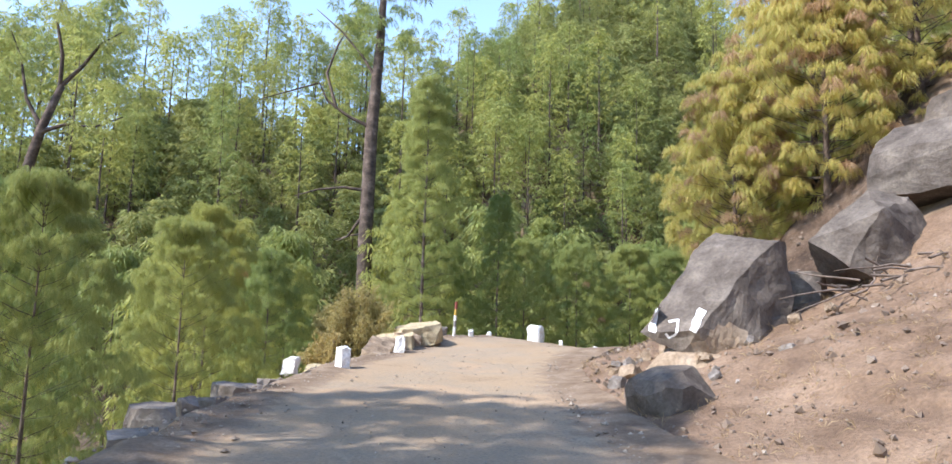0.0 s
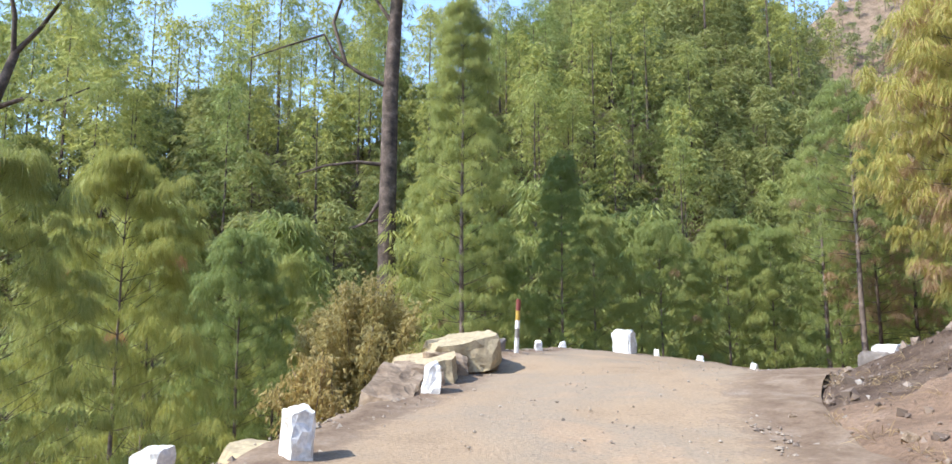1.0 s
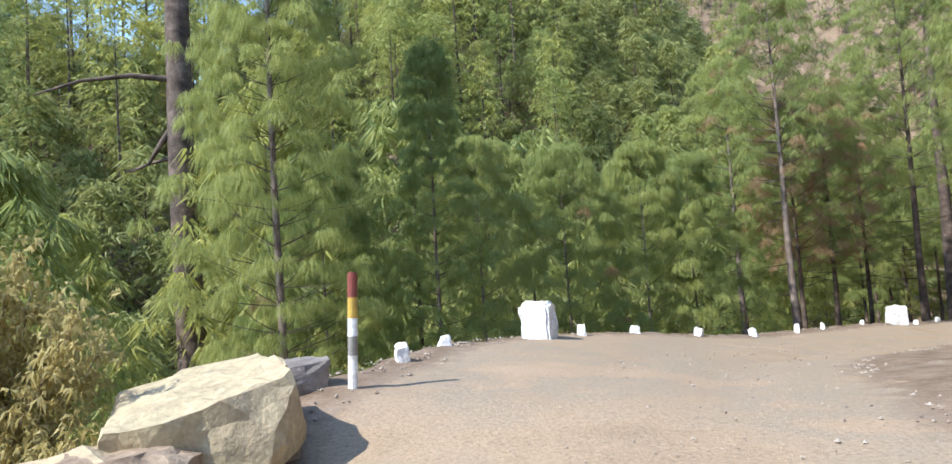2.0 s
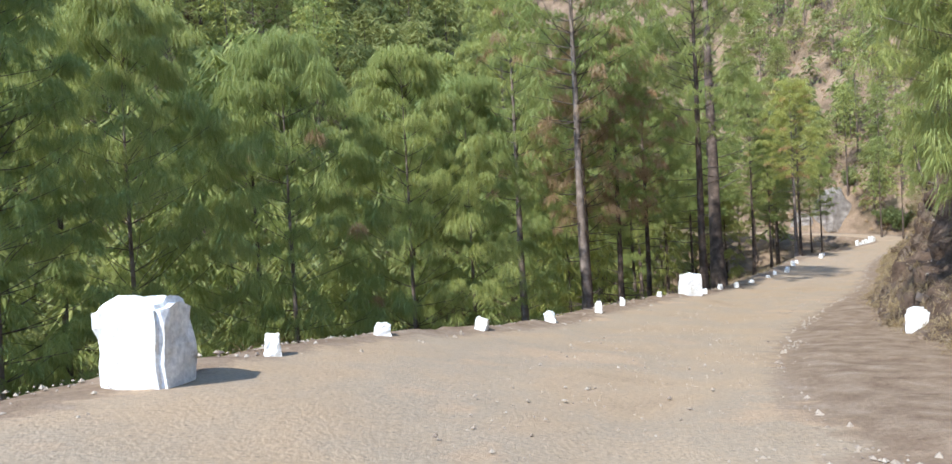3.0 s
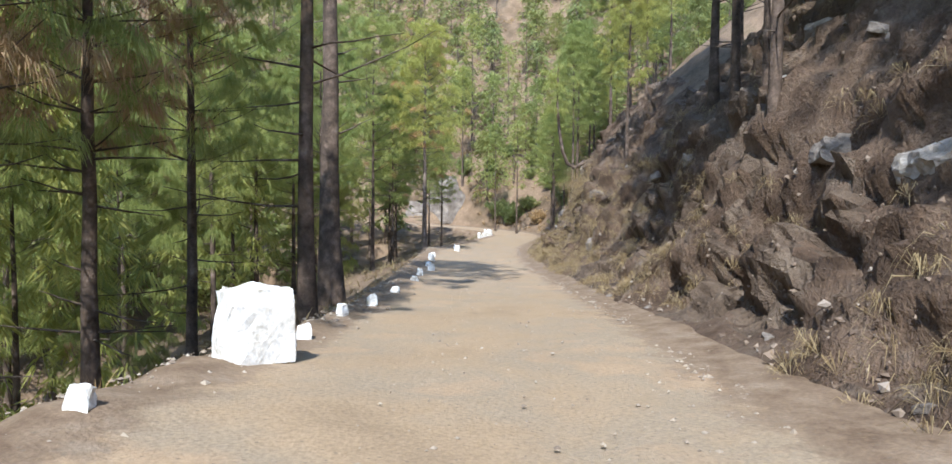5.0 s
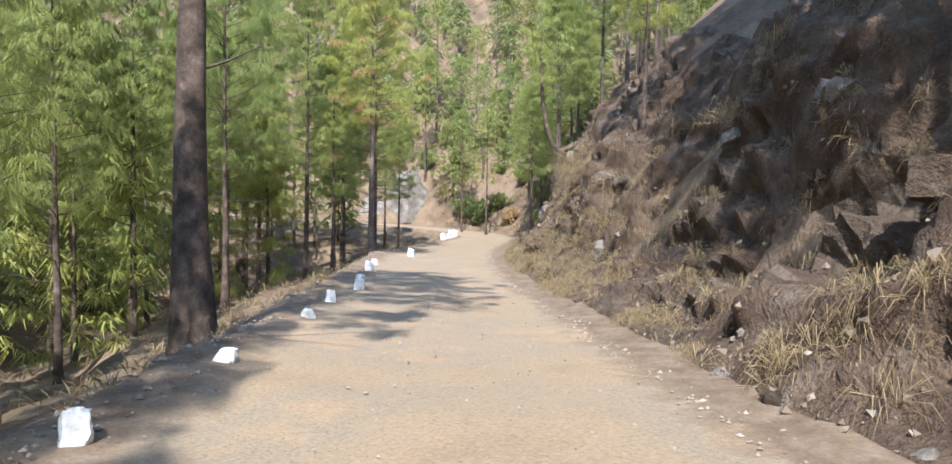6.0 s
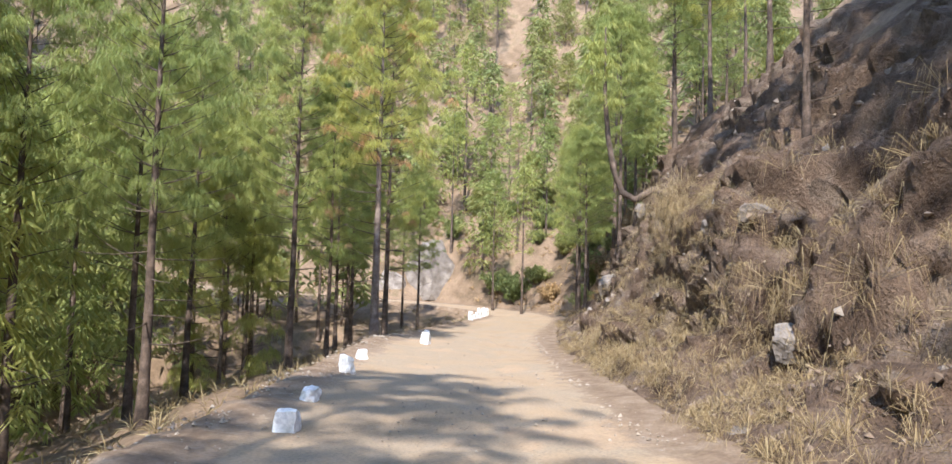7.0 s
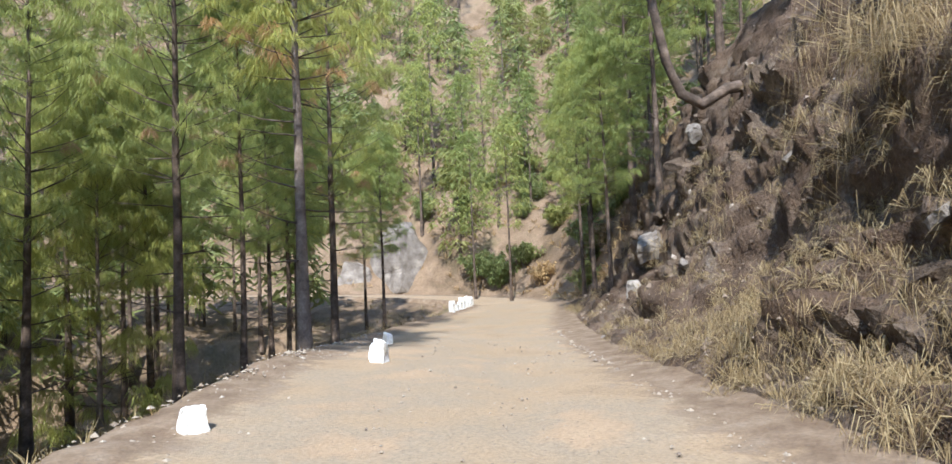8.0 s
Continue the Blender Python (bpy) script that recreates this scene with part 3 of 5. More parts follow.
def plant(meshes, x, y, turn, size, label, category="pine tree", group="", name="pine_tree", sink=0.0, z=None):
    root = new(name)
    root.location = (x, y, (land(x, y) if z is None else z) - sink)
    root.rotation_euler = (0, 0, turn)
    root.scale = (size, size, size)
    part("trunk", meshes[0], root)
    part("crown", meshes[1], root)
    return tagged(root, label, category, group)


R = np.random.default_rng(7)
FINE = [pine(R, 10.0, 0.05, 3.2, 0.075, 0.52, 5, 2, 170, 0.46, 0.012, 1.5, 3, dry=0.01 * k, shape=0.6, light=True, bark=PALE_BARK) for k in range(3)]
YOUNG = [pine(R, 10.0, 0.05, 3.2, 0.085, 0.46, 6, 1, 90, 0.46, 0.015, 1.4, 3, shape=0.6, light=True, bark=PALE_BARK) for k in range(2)]
STEM = [pine(R, 17.0, 0.4, 3.2, 0.17, 0.56, 5, 2, 66, 0.5, 0.02, 1.2, 8, shape=0.45, segs=3, light=True) for k in range(2)]
BACK = [pine(R, 10.0, 0.05, 3.2, 0.085, 0.5, 6, 1, 24, 0.6, 0.06, 1.2, 0, shape=0.6, light=2) for k in range(2)]
SLOPE = [pine(R, 16.0, 0.19, 3.5, 0.16, 0.58, 5, 2, 78, 0.52, 0.02, 1.3, 5, shape=0.5, segs=3, light=True) for k in range(3)]
HIGH = [pine(R, 20.0, 0.36, 4.0, 0.18, 0.66, 5, 2, 95, 0.5, 0.016, 1.4, 9, dry=0.05 * k, shape=0.4, segs=3, light=True) for k in range(2)]
DRY = [pine(R, 15.0, 0.36, 2.9, 0.17, 0.55, 5, 2, 80, 0.52, 0.018, 1.4, 14, dry=0.5, shape=0.5, segs=3, light=True), pine(R, 9.0, 0.05, 3.8, 0.14, 0.42, 6, 2, 100, 0.5, 0.02, 1.3, 2, needles=NEEDLES_YELLOW, dry=0.22, shape=0.5, light=True)]
MIDDLE = [pine(R, 8.5, 0.08, 3.0, 0.12, 0.55, 5, 1, 13, 0.85, 0.11, 1.0, 0, needles=NEEDLES_OLIVE if k else NEEDLES, shape=0.55, sides=4, segs=2, light=2) for k in range(3)]
TALL = [pine(R, 22.0, 0.42, 3.8, 0.2, 0.9, 4, 1, 12, 0.85, 0.11, 0.9, 4, shape=0.45, sides=5, segs=2, light=2) for k in range(3)]
FAR_KIND = [pine(R, 8.5, 0.08, 3.0, 0.12, 0.75, 5, 1, 9, 0.9, 0.14, 0.8, 0, needles=NEEDLES_OLIVE, shape=0.55, sides=4, segs=2, light=2) for k in range(3)]
FAR_TALL = [pine(R, 22.0, 0.42, 3.8, 0.2, 1.1, 4, 1, 8, 1.0, 0.17, 0.8, 0, shape=0.45, sides=4, segs=2, light=2) for k in range(2)]

SLOPE_LABEL = "young pine with drooping green needle mops below the road"
TALL_LABEL = "tall slender pine with a bare trunk and a thin high crown"

taken = []


def free(x, y, gap):
    return all((x - a) ** 2 + (y - b) ** 2 > gap * gap for a, b in taken)


joined = []


def add_joined(kind, x, y, size):
    taken.append((x, y))
    joined.append((kind[int(R.integers(len(kind)))], x, y, float(R.uniform(0, 6.28)), size))


def add(kind, x, y, size, label=SLOPE_LABEL, group="pines on the valley slope", sink=0.0, z=None):
    taken.append((x, y))
    return plant(kind[int(R.integers(len(kind)))], x, y, float(R.uniform(0, 6.28)), size, label, group=group, sink=sink, z=z)


# young dense pines on the slope outside the bend
for k, (x, y, h) in enumerate(((-24.6, 2.0, 0.85), (-17.8, 8.6, 0.95), (-13.0, 10.4, 0.92), (-9.6, 12.6, 0.95), (-6.0, 14.6, 1.0), (-3.0, 17.2, 1.0), (-24.5, -7.5, 0.85),
                (-22.6, -13.5, 0.62), (-22.8, -19.0, 0.62), (-25.5, -23.5, 0.8), (-27.5, -13.5, 0.95), (-27.8, -0.5, 1.0), (-31.5, 6.5, 1.5), (-20.5, 14.5, 1.6), (-26.6, 8.2, 1.25), (-31.5, -8.0, 1.0),
                (-15.0, 17.5, 1.6), (-9.5, 20.0, 1.5), (-3.0, 23.0, 1.4), (-33, -18, 1.0), (-36, 0, 1.2), (-29, 17, 1.4), (-38, 11, 1.4), (-26, -27, 0.9), (-24, -2.5, 0.75), (-40, -9, 1.2), (-44, 4, 1.3), (27, 48, 1.5), (34, 53.5, 1.5), (15.5, 37.5, 1.2), (9.5, 31.5, 1.2), (43, 56, 1.4))):
    add(FINE if 0 < k < 9 or x == 15.5 else BACK if math.hypot(x + 15, y + 12) > 22 and x < 0 or y - x > 18 and x > 0 else YOUNG, x, y, h)
SLIM = [pine(R, 18.5, 0.05, 2.7, 0.13, 0.54, 6, 2, 130, 0.46, 0.013, 1.5, 3, shape=0.55, light=True, bark=PALE_BARK)]
add(SLIM, -14.6, 7.0, 0.56, "tall slim pine with drooping needle mops beside the bend")
add(SLIM, -18.4, 4.8, 0.92, "tall slim pine with drooping needle mops beside the bend")
# trees with clear stems along the straight
BESIDE = "pine with a clear dark stem beside the road"
for x, y, h in ((11.7, 26.9, 0.85), (12.2, 23.1, 1.1), (41.0, 48.2, 0.95), (49.6, 50.1, 0.95), (43.7, 48.5, 0.7), (52.9, 56.4, 0.75), (31.0, 43.0, 0.9),
                # most of this row stands out of view, added to shade the road's start
                (-30.5, -19.5, 0.8), (-22.8, -26.6, 0.8), (-24.4, -30.5, 0.9), (-21.4, -31.5, 0.75), (-26.8, -25.6, 0.95), (-21.0, -37.0, 0.9), (-26.5, -34.0, 1.0)):
    add(HIGH, x, y, h, BESIDE, "pines beside the road")
# the stem's sunlit look comes from the lighter bark colour
PALE_STEM = [pine(R, 18.0, 0.46, 3.1, 0.2, 0.56, 5, 2, 66, 0.5, 0.02, 1.2, 12, dry=0.06, shape=0.45, segs=3, light=True, bark=PALE_BARK)]
for x, y, h in ((2.0, 18.1, 1.0), (2.4, 23.9, 1.0), (41.6, 43.5, 0.95)):
    add(PALE_STEM, x, y, h, "pine with a sunlit greyish-brown stem and bare twigs beside the road", "pines beside the road")
for x, y, h in ((12.0, 38.5, 1.0), (6, 31, 1.0), (24.5, 44.5, 1.0), (28.5, 46.0, 1.0), (19, 38, 0.9), (34, 49.0, 0.95), (39, 53.0, 1.0), (45.6, 56.7, 0.9), (47.3, 61.5, 0.9), (50.3, 54.7, 0.8),
                (49.7, 62.5, 0.95), (50.9, 66.7, 0.95), (56, 59, 1.0), (60.5, 56.5, 0.7), (58.5, 65, 0.85), (51.3, 75.3, 1.0), (44, 60, 1.0), (37, 60, 1.1), (30, 56, 1.1), (22, 49, 1.1), (15, 42, 1.0), (64, 61, 0.7)):
    add(STEM if x > 17 else SLOPE, x, y, h, "pine with a full green crown on the slope below the road", "pines on the valley slope")
add(DRY[:1], 7.5, 23.6, 1.0, "pine with patches of dead brown needles beside the road", "pines beside the road")
add(DRY[:1], 4.6, 21.8, 0.95, "pine with patches of dead brown needles beside the road", "pines beside the road")
for x, y, h in ((-3.6, -7.4, 1.0), (-1.2, -9.6, 0.95), (-5.6, -5.6, 0.75), (-6.6, -8.2, 0.75), (-4.4, -10.0, 0.85)):
    add(DRY[1:], x, y, h, "yellowing pine with rust-brown needles above the boulders", "pines on the hill")
# woods across the valley
n = 0
while n < 210:
    x, y = R.uniform(-70, 62), R.uniform(22, 92)
    i, d = nearest(np.array([x]), np.array([y]))
    if d[0] < 24 or not free(x, y, 3.0):
        continue
    if n < 62:
        add(MIDDLE, x, y, R.uniform(0.8, 1.3), "small bushy pine in the woods on the far hillside", "pines across the valley")
    else:
        add_joined(FAR_KIND, x, y, R.uniform(0.8, 1.3))
    n += 1
n = 0
for tries in range(900):
    if n >= 165:
        break
    if n < 120:
        bearing, away = math.radians(R.uniform(-44, 12)), R.uniform(48, 112)
        x, y = -15 + away * math.sin(bearing), -24 + away * math.cos(bearing)
    else:
        x, y = R.uniform(-190, 50), R.uniform(60, 230)
    if not free(x, y, 2.6) or land(x, y) < (4 if n < 120 else 10):
        continue
    if n < 75:
        add(TALL, x, y, R.uniform(0.8, 1.25), TALL_LABEL, "tall pines on the ridge")
    else:
        add_joined(FAR_TALL, x, y, R.uniform(0.8, 1.25))
    n += 1
n = 0
for tries in range(1500):
    if n >= 260:
        break
    x, y = (R.uniform(-70, 55), R.uniform(70, 150)) if n < 110 else (R.uniform(-78, -22), R.uniform(24, 66)) if n < 170 else (R.uniform(-25, 45), R.uniform(40, 95))
    if free(x, y, 2.6) and nearest(np.array([x]), np.array([y]))[1][0] > 26:
        add_joined(FAR_KIND, x, y, R.uniform(0.9, 1.4))
        n += 1
n = 0
for tries in range(420):
    bearing, away = math.radians(R.uniform(0, 27)), R.uniform(75, 200)
    x, y = -15 + away * math.sin(bearing), -24 + away * math.cos(bearing)
    if n < 170 and free(x, y, 2.6) and nearest(np.array([x]), np.array([y]))[1][0] > 22:
        add_joined(FAR_KIND if n % 4 else FAR_TALL, x, y, R.uniform(0.9, 1.5))
        n += 1
# the hill above the bank and the valley's head
for x, y, h in ((61.9, 41.3, 0.95), (65.8, 41.5, 0.8), (56.2, 35.4, 0.95), (52.5, 37.0, 0.75), (54.5, 33, 0.85), (46.5, 28.5, 0.7), (70, 44, 0.9), (80, 39, 0.9), (58.5, 42.2, 0.7), (54, 39.6, 0.6), (66, 46, 0.8), (72, 48, 0.8),
                # most of this row, out of view, is added to shade the bank
                (36.5, 25.6, 0.6), (31.5, 18.6, 0.8), (24.4, 12.4, 0.8), (12, 5.2, 0.9), (17, 8.6, 0.9), (7.5, 1.4, 0.9), (3.0, -2.0, 0.9), (14.5, 3.0, 1.0), (9.5, -2.5, 1.0), (0.6, 0.8, 0.8), (3.4, 3.4, 0.82), (6.6, 4.4, 0.85), (20.5, 11.0, 0.75), (28.2, 16.4, 1.0), (25.0, 14.6, 1.0), (32.0, 18.8, 1.0)):
    add(STEM, x, y, h, "pine with a dark bare stem on the hill above the bank", "pines on the hill")
# the last of these is added to throw shade along the bank
for x, y, z, h in ((16.2, 13.9, 1.7, 0.85), (20.9, 15.9, 3.4, 0.8), (18.2, 14.5, 2.5, 0.6), (24.0, 17.4, 4.0, 0.95)):
    add(STEM, x, y, h, "slender pine rooted on the face of the bank", "pines on the hill", 0.3, z)
# rooted out of view, added so that their crowns shade the bank
for x, y, h in ((4.8, 5.2, 0.82), (2.0, 3.2, 0.85), (7.4, 6.0, 0.85), (10.2, 7.2, 0.82), (-0.8, 1.2, 0.75), (12.8, 8.6, 0.8)):
    add(SLOPE, x, y, h, "full-crowned pine added inside the bend to shade the bank", "pines on the hill", 0.6)
def gully(x, y):
    """The bare gully that runs up the hill at the valley's head."""
    far = math.hypot(x - 23, y - 26)
    return far < 125 and abs(math.degrees(math.atan2(y - 26, x - 23)) - 31.2) < 1.3 and (x > 78)


n = 0
while n < 90:
    if n < 50:
        x, y = R.uniform(20, 110), R.uniform(0, 70)
    else:
        x, y = R.uniform(78, 130), R.uniform(52, 125)
    i, d = nearest(np.array([x]), np.array([y]))
    if d[0] > (-12 if n < 50 else -5) or not free(x, y, 3.6) or gully(x, y) or (x < 64 and d[0] > -45):
        continue
    add(MIDDLE if R.random() < 0.6 else TALL, x, y, R.uniform(0.55, 0.95), "pine on the steep hillside above the road", "pines on the hill")
    n += 1
n = 0
while n < 90:
    x, y = R.uniform(78, 150), R.uniform(50, 135)
    i, d = nearest(np.array([x]), np.array([y]))
    if d[0] < -6 and free(x, y, 3.2) and not gully(x, y):
        add_joined(FAR_KIND, x, y, R.uniform(0.75, 1.25))
        n += 1
for far, off in ((58, -1.2), (62, 1.4), (70, -0.6), (74, 1.8), (80, 0.3)):
    an = math.radians(31.2 + off)
    add(TALL, 23 + far * math.cos(an), 26 + far * math.sin(an), 0.62, "slender pine with a bare stem in the gully", "pines on the hill")


def hillside_woods():
    """The rest of the woods across the valley, one mesh of whole pines."""
    out = {}
    for (trunk, crown), x, y, turn, size in joined:
        m = Matrix.Translation((x, y, land(x, y))) @ Matrix.Rotation(turn, 4, "Z") @ Matrix.Scale(size, 4)
        m = np.array(m)
        for me in (trunk, crown):
            if me.name not in out:
                v = np.empty(len(me.vertices) * 3)
                me.vertices.foreach_get("co", v)
                tris = [(p.vertices[0], p.vertices[i], p.vertices[i + 1]) for p in me.polygons for i in range(1, len(p.vertices) - 1)]
                out[me.name] = (v.reshape(-1, 3), np.array(tris), me.materials[0], [])
            out[me.name][3].append(m)
    verts, faces, index, mats = [], [], [], []
    off = 0
    for v, f, mat, places in out.values():
        if mat not in mats:
            mats.append(mat)
        for m in places:
            verts.append(v @ m[:3, :3].T + m[:3, 3])
            faces.append(f + off)
            index.append(np.full(len(f), mats.index(mat)))
            off += len(v)
    ob = new("hillside_woods", mesh_of("hillside_woods", np.concatenate(verts), np.concatenate(faces), mats, False, np.concatenate(index)))
    tagged(ob, "green pine woods covering the far hillside", "woods", kind="stuff")


hillside_woods()


def far_woods():
    """Woods too far off to count, joined."""
    rng = np.random.default_rng(17)
    cs, ax, stems, sf = [], [], [], []
    made = 0
    while made < 1350:
        an, far = math.radians(rng.uniform(12, 84)), 60 + 220 * rng.random() ** 1.3
        x, y = (20 + far * math.cos(an), 22 + far * math.sin(an)) if made % 5 else (rng.uniform(-260, 120), rng.uniform(60, 300))
        i, d = nearest(np.array([x]), np.array([y]))
        if gully(x, y) or -9 < d[0] < 9 or (x < 64 and -45 < d[0] < 0) or not free(x, y, 3):
            continue
        z, h = land(x, y), rng.uniform(6, 13)
        if z < -8:
            continue
        made += 1
        m = 24
        u = rng.random(m) ** 0.7
        r = (1 - u) ** 0.6 * h * 0.27 * np.sqrt(rng.uniform(0.2, 1, m))
        an = rng.uniform(0, 6.28, m)
        cs.append(np.stack([x + r * np.cos(an), y + r * np.sin(an), z + h * (0.15 + 0.85 * u)], 1))
        v, f = tube([(x, y, z - 0.5), (x, y, z + h)], [0.14, 0.03], 4)
        sf += [tuple(k + len(stems) for k in g) for g in f]
        stems += v
    cs = np.concatenate(cs)
    bv, bf = mops_of(cs, np.tile([[0, 0, 1.0]], (len(cs), 1)), rng, 8, 1.4, 0.28, 0.7, False)
    off = len(bv)
    verts = np.concatenate([bv, np.array(stems)])
    st = [(g[0] + off, g[i] + off, g[i + 1] + off) for g in sf for i in range(1, len(g) - 1)]
    faces = np.concatenate([bf, np.array(st)])
    ob = new("far_woods", mesh_of("far_woods", verts, faces, [NEEDLES_OLIVE, BARK], False, [0] * len(bf) + [1] * len(st)))
    tagged(ob, "distant olive-green pine woods on the hillsides", "woods", kind="stuff")


far_woods()


# the big old pine: a thick stem with bare crooked limbs
def old_pine():
    rng = np.random.default_rng(3)
    root = new("old_pine_tree")
    x, y = -23.4, 14.5
    z = land(x, y)
    root.location = (x, y, z)
    top = 29.0 - z
    spine = [(0.1, 0, -1), (0.05, 0, 0.2 * top), (-0.05, 0, 0.4 * top), (0.0, 0.1, 0.6 * top), (0.25, 0.2, 0.75 * top), (0.4, 0.3, 0.9 * top), (0.5, 0.3, top)]
    v, f = tube(spine, [0.62, 0.52, 0.47, 0.42, 0.34, 0.2, 0.06], 14, rng, 0.05)
    part("trunk", mesh_of("trunk", v, f, [BARK], True), root)
    zz = lambda w: w - z
    limbs = [[(-0.3, 0, zz(10.35)), (-1.6, -0.4, zz(10.45)), (-3.2, -0.8, zz(10.2)), (-4.7, -1.0, zz(9.7))],
             [(-0.3, 0, zz(14.8)), (-1.6, -0.2, zz(15.4)), (-3.0, -0.4, zz(16.4)), (-3.6, -0.5, zz(17.6)), (-5.2, -0.8, zz(17.0)), (-7.5, -1.0, zz(16.2))],
             [(0, 0, zz(18.4)), (-0.9, 0.2, zz(19.8)), (-2.4, 0.4, zz(21.6)), (-4.4, 0.6, zz(23.4))],
             [(-2.4, -0.3, zz(15.9)), (-3.2, -0.2, zz(18.4)), (-2.6, 0.1, zz(20.6)), (-1.6, 0.3, zz(22.6))],
             [(-0.3, 0, zz(8.6)), (-0.7, -0.1, zz(8.0)), (-1.2, -0.1, zz(7.2)), (-1.9, -0.1, zz(6.9))],
             [(-0.4, 0, zz(7.4)), (-1.1, 0.2, zz(7.3)), (-2.2, 0.3, zz(7.0))]]
    for pts in limbs:
        r0 = 0.13 if len(pts) > 3 else 0.08
        v, f = tube(pts, np.linspace(r0, 0.03, len(pts)), 6, rng, 0.1)
        part("limb", mesh_of("limb", v, f, [BARK], True), root)
    cs = np.stack([rng.normal(0, 2.2, 130), rng.normal(0, 2.2, 130), rng.uniform(zz(20), zz(29), 130)], 1)
    bv, bf = mops_of(cs, np.tile([[0, 0, 1.0]], (130, 1)), rng, 40, 0.7, 0.05, 0.9)
    part("crown", mesh_of("crown", bv, bf, [NEEDLES]), root)
    tagged(root, "old pine with a thick dark trunk and bare crooked limbs", "pine tree")


old_pine()
# the stout stem close beside the straight
stout = pine(np.random.default_rng(21), 30.0, 0.74, 2.8, 0.46, 0.75, 5, 2, 50, 0.6, 0.04, 1.2, 8, sides=14, light=True, shape=0.45)
plant(stout, 21.55, 32.1, 0.5, 1.0, "stout pine with a thick dark trunk beside the road", group="pines beside the road")


# the forked pine down in the valley
def forked_pine():
    rng = np.random.default_rng(13)
    root = new("forked_pine_tree")
    x, y = -46.0, 13.6
    z = land(x, y)
    root.location = (x, y, z)
    zz = lambda w: w - z
    v, f = tube([(-1.4, 0, -0.8), (-1.2, 0, zz(4)), (-0.7, 0.1, zz(10)), (0.3, 0, zz(14)), (1.4, 0, zz(17))], [0.5, 0.42, 0.36, 0.3, 0.22], 10, rng, 0.06)
    part("trunk", mesh_of("trunk", v, f, [BARK], True), root)
    tips = []
    for pts in ([(1.4, 0, zz(17)), (2.6, 0.3, zz(18.6)), (3.6, 0.4, zz(20.2)), (5.0, 0.6, zz(21.2))], [(1.3, 0, zz(16.6)), (1.5, -0.4, zz(19)), (0.9, -0.5, zz(21.5)), (1.2, -0.5, zz(23.5))],
                [(0.3, 0, zz(14)), (-1.2, 0.3, zz(16.2)), (-1.8, 0.2, zz(19)), (-2.8, 0.3, zz(21))], [(0.4, 0, zz(13.8)), (2.0, 0.2, zz(14.4)), (3.6, 0.4, zz(14.2)), (5.6, 0.5, zz(15))],
                [(-1.0, 0, zz(7.2)), (0.6, 0, zz(7.6)), (2.4, 0.2, zz(7.3)), (4.2, 0.3, zz(7.5))], [(-1.1, 0, zz(6)), (-2.6, 0.2, zz(6.6)), (-4, 0.3, zz(6.3))]):
        v, f = tube(pts, np.linspace(0.16, 0.04, len(pts)), 6, rng, 0.1)
        part("limb", mesh_of("limb", v, f, [BARK], True), root)
        pts = np.array(pts)
        tips += [pts[-1] + rng.normal(0, 0.9, 3) for k in range(16)] + [pts[-2] + rng.normal(0, 0.8, 3) for k in range(8)]
    cs = np.array(tips[:96])
    bv, bf = mops_of(cs, np.tile([[0, 0, 1.0]], (len(cs), 1)), rng, 46, 0.7, 0.05, 0.9)
    part("crown", mesh_of("crown", bv, bf, [NEEDLES]), root)
    tagged(root, "dark forked pine with crooked limbs down the slope", "pine tree")


forked_pine()


# ---- stones ----
def stone_mesh(rng, sx, sy, sz, mat, cuts=9, jitter=0.08, planes=(), shear=0.0, fine=2, taper=0.0):
    """A broken stone: a block sheared, cut by given and by random planes, with chipped edges, standing on its base."""
    bm = bmesh.new()
    bmesh.ops.create_cube(bm, size=1.0)
    bmesh.ops.scale(bm, vec=(sx, sy, sz), verts=bm.verts)
    for v in bm.verts:
        v.co.x += shear * v.co.z
        if taper and v.co.z > 0:
            v.co.x *= 1 - taper
            v.co.y *= 1 - taper
    todo = [(Vector(n).normalized(), k) for n, k in planes]
    for k in range(cuts):
        n = Vector(rng.normal(size=3)).normalized()
        if n.z < -0.4:
            n.z = -n.z
        todo.append((n, float(rng.uniform(0.74, 0.94))))
    for n, share in todo:
        ext = max(v.co.dot(n) for v in bm.verts)
        geom = bm.verts[:] + bm.edges[:] + bm.faces[:]
        cut = bmesh.ops.bisect_plane(bm, geom=geom, plane_co=n * ext * share, plane_no=n, clear_outer=True)
        edges = [e for e in cut["geom_cut"] if isinstance(e, bmesh.types.BMEdge)]
        if edges:
            bmesh.ops.edgeloop_fill(bm, edges=edges)
    bmesh.ops.triangulate(bm, faces=bm.faces)
    size = max(sx, sy, sz)
    for k in range(fine):
        bmesh.ops.subdivide_edges(bm, edges=[e for e in bm.edges if e.calc_length() > size * 0.09], cuts=1)
        bmesh.ops.triangulate(bm, faces=bm.faces)
    bmesh.ops.remove_doubles(bm, verts=bm.verts, dist=size * 0.01)
    seed = Vector((float(rng.uniform(0, 40)), float(rng.uniform(0, 40)), 0))
    for v in bm.verts:
        v.co += noise.noise_vector(v.co * (2.2 / size) + seed) * jitter * size * 0.55
        v.co += noise.noise_vector(v.co * (7.0 / size) + seed) * jitter * size * 0.28
        v.co += noise.noise_vector(v.co * (19.0 / size) + seed) * jitter * size * 0.1
    low = min(v.co.z for v in bm.verts)
    for v in bm.verts:
        v.co.z -= low
    bmesh.ops.recalc_face_normals(bm, faces=bm.faces)
    me = bpy.data.meshes.new("stone")
    bm.to_mesh(me)
    bm.free()
    me.materials.append(mat)
    return me


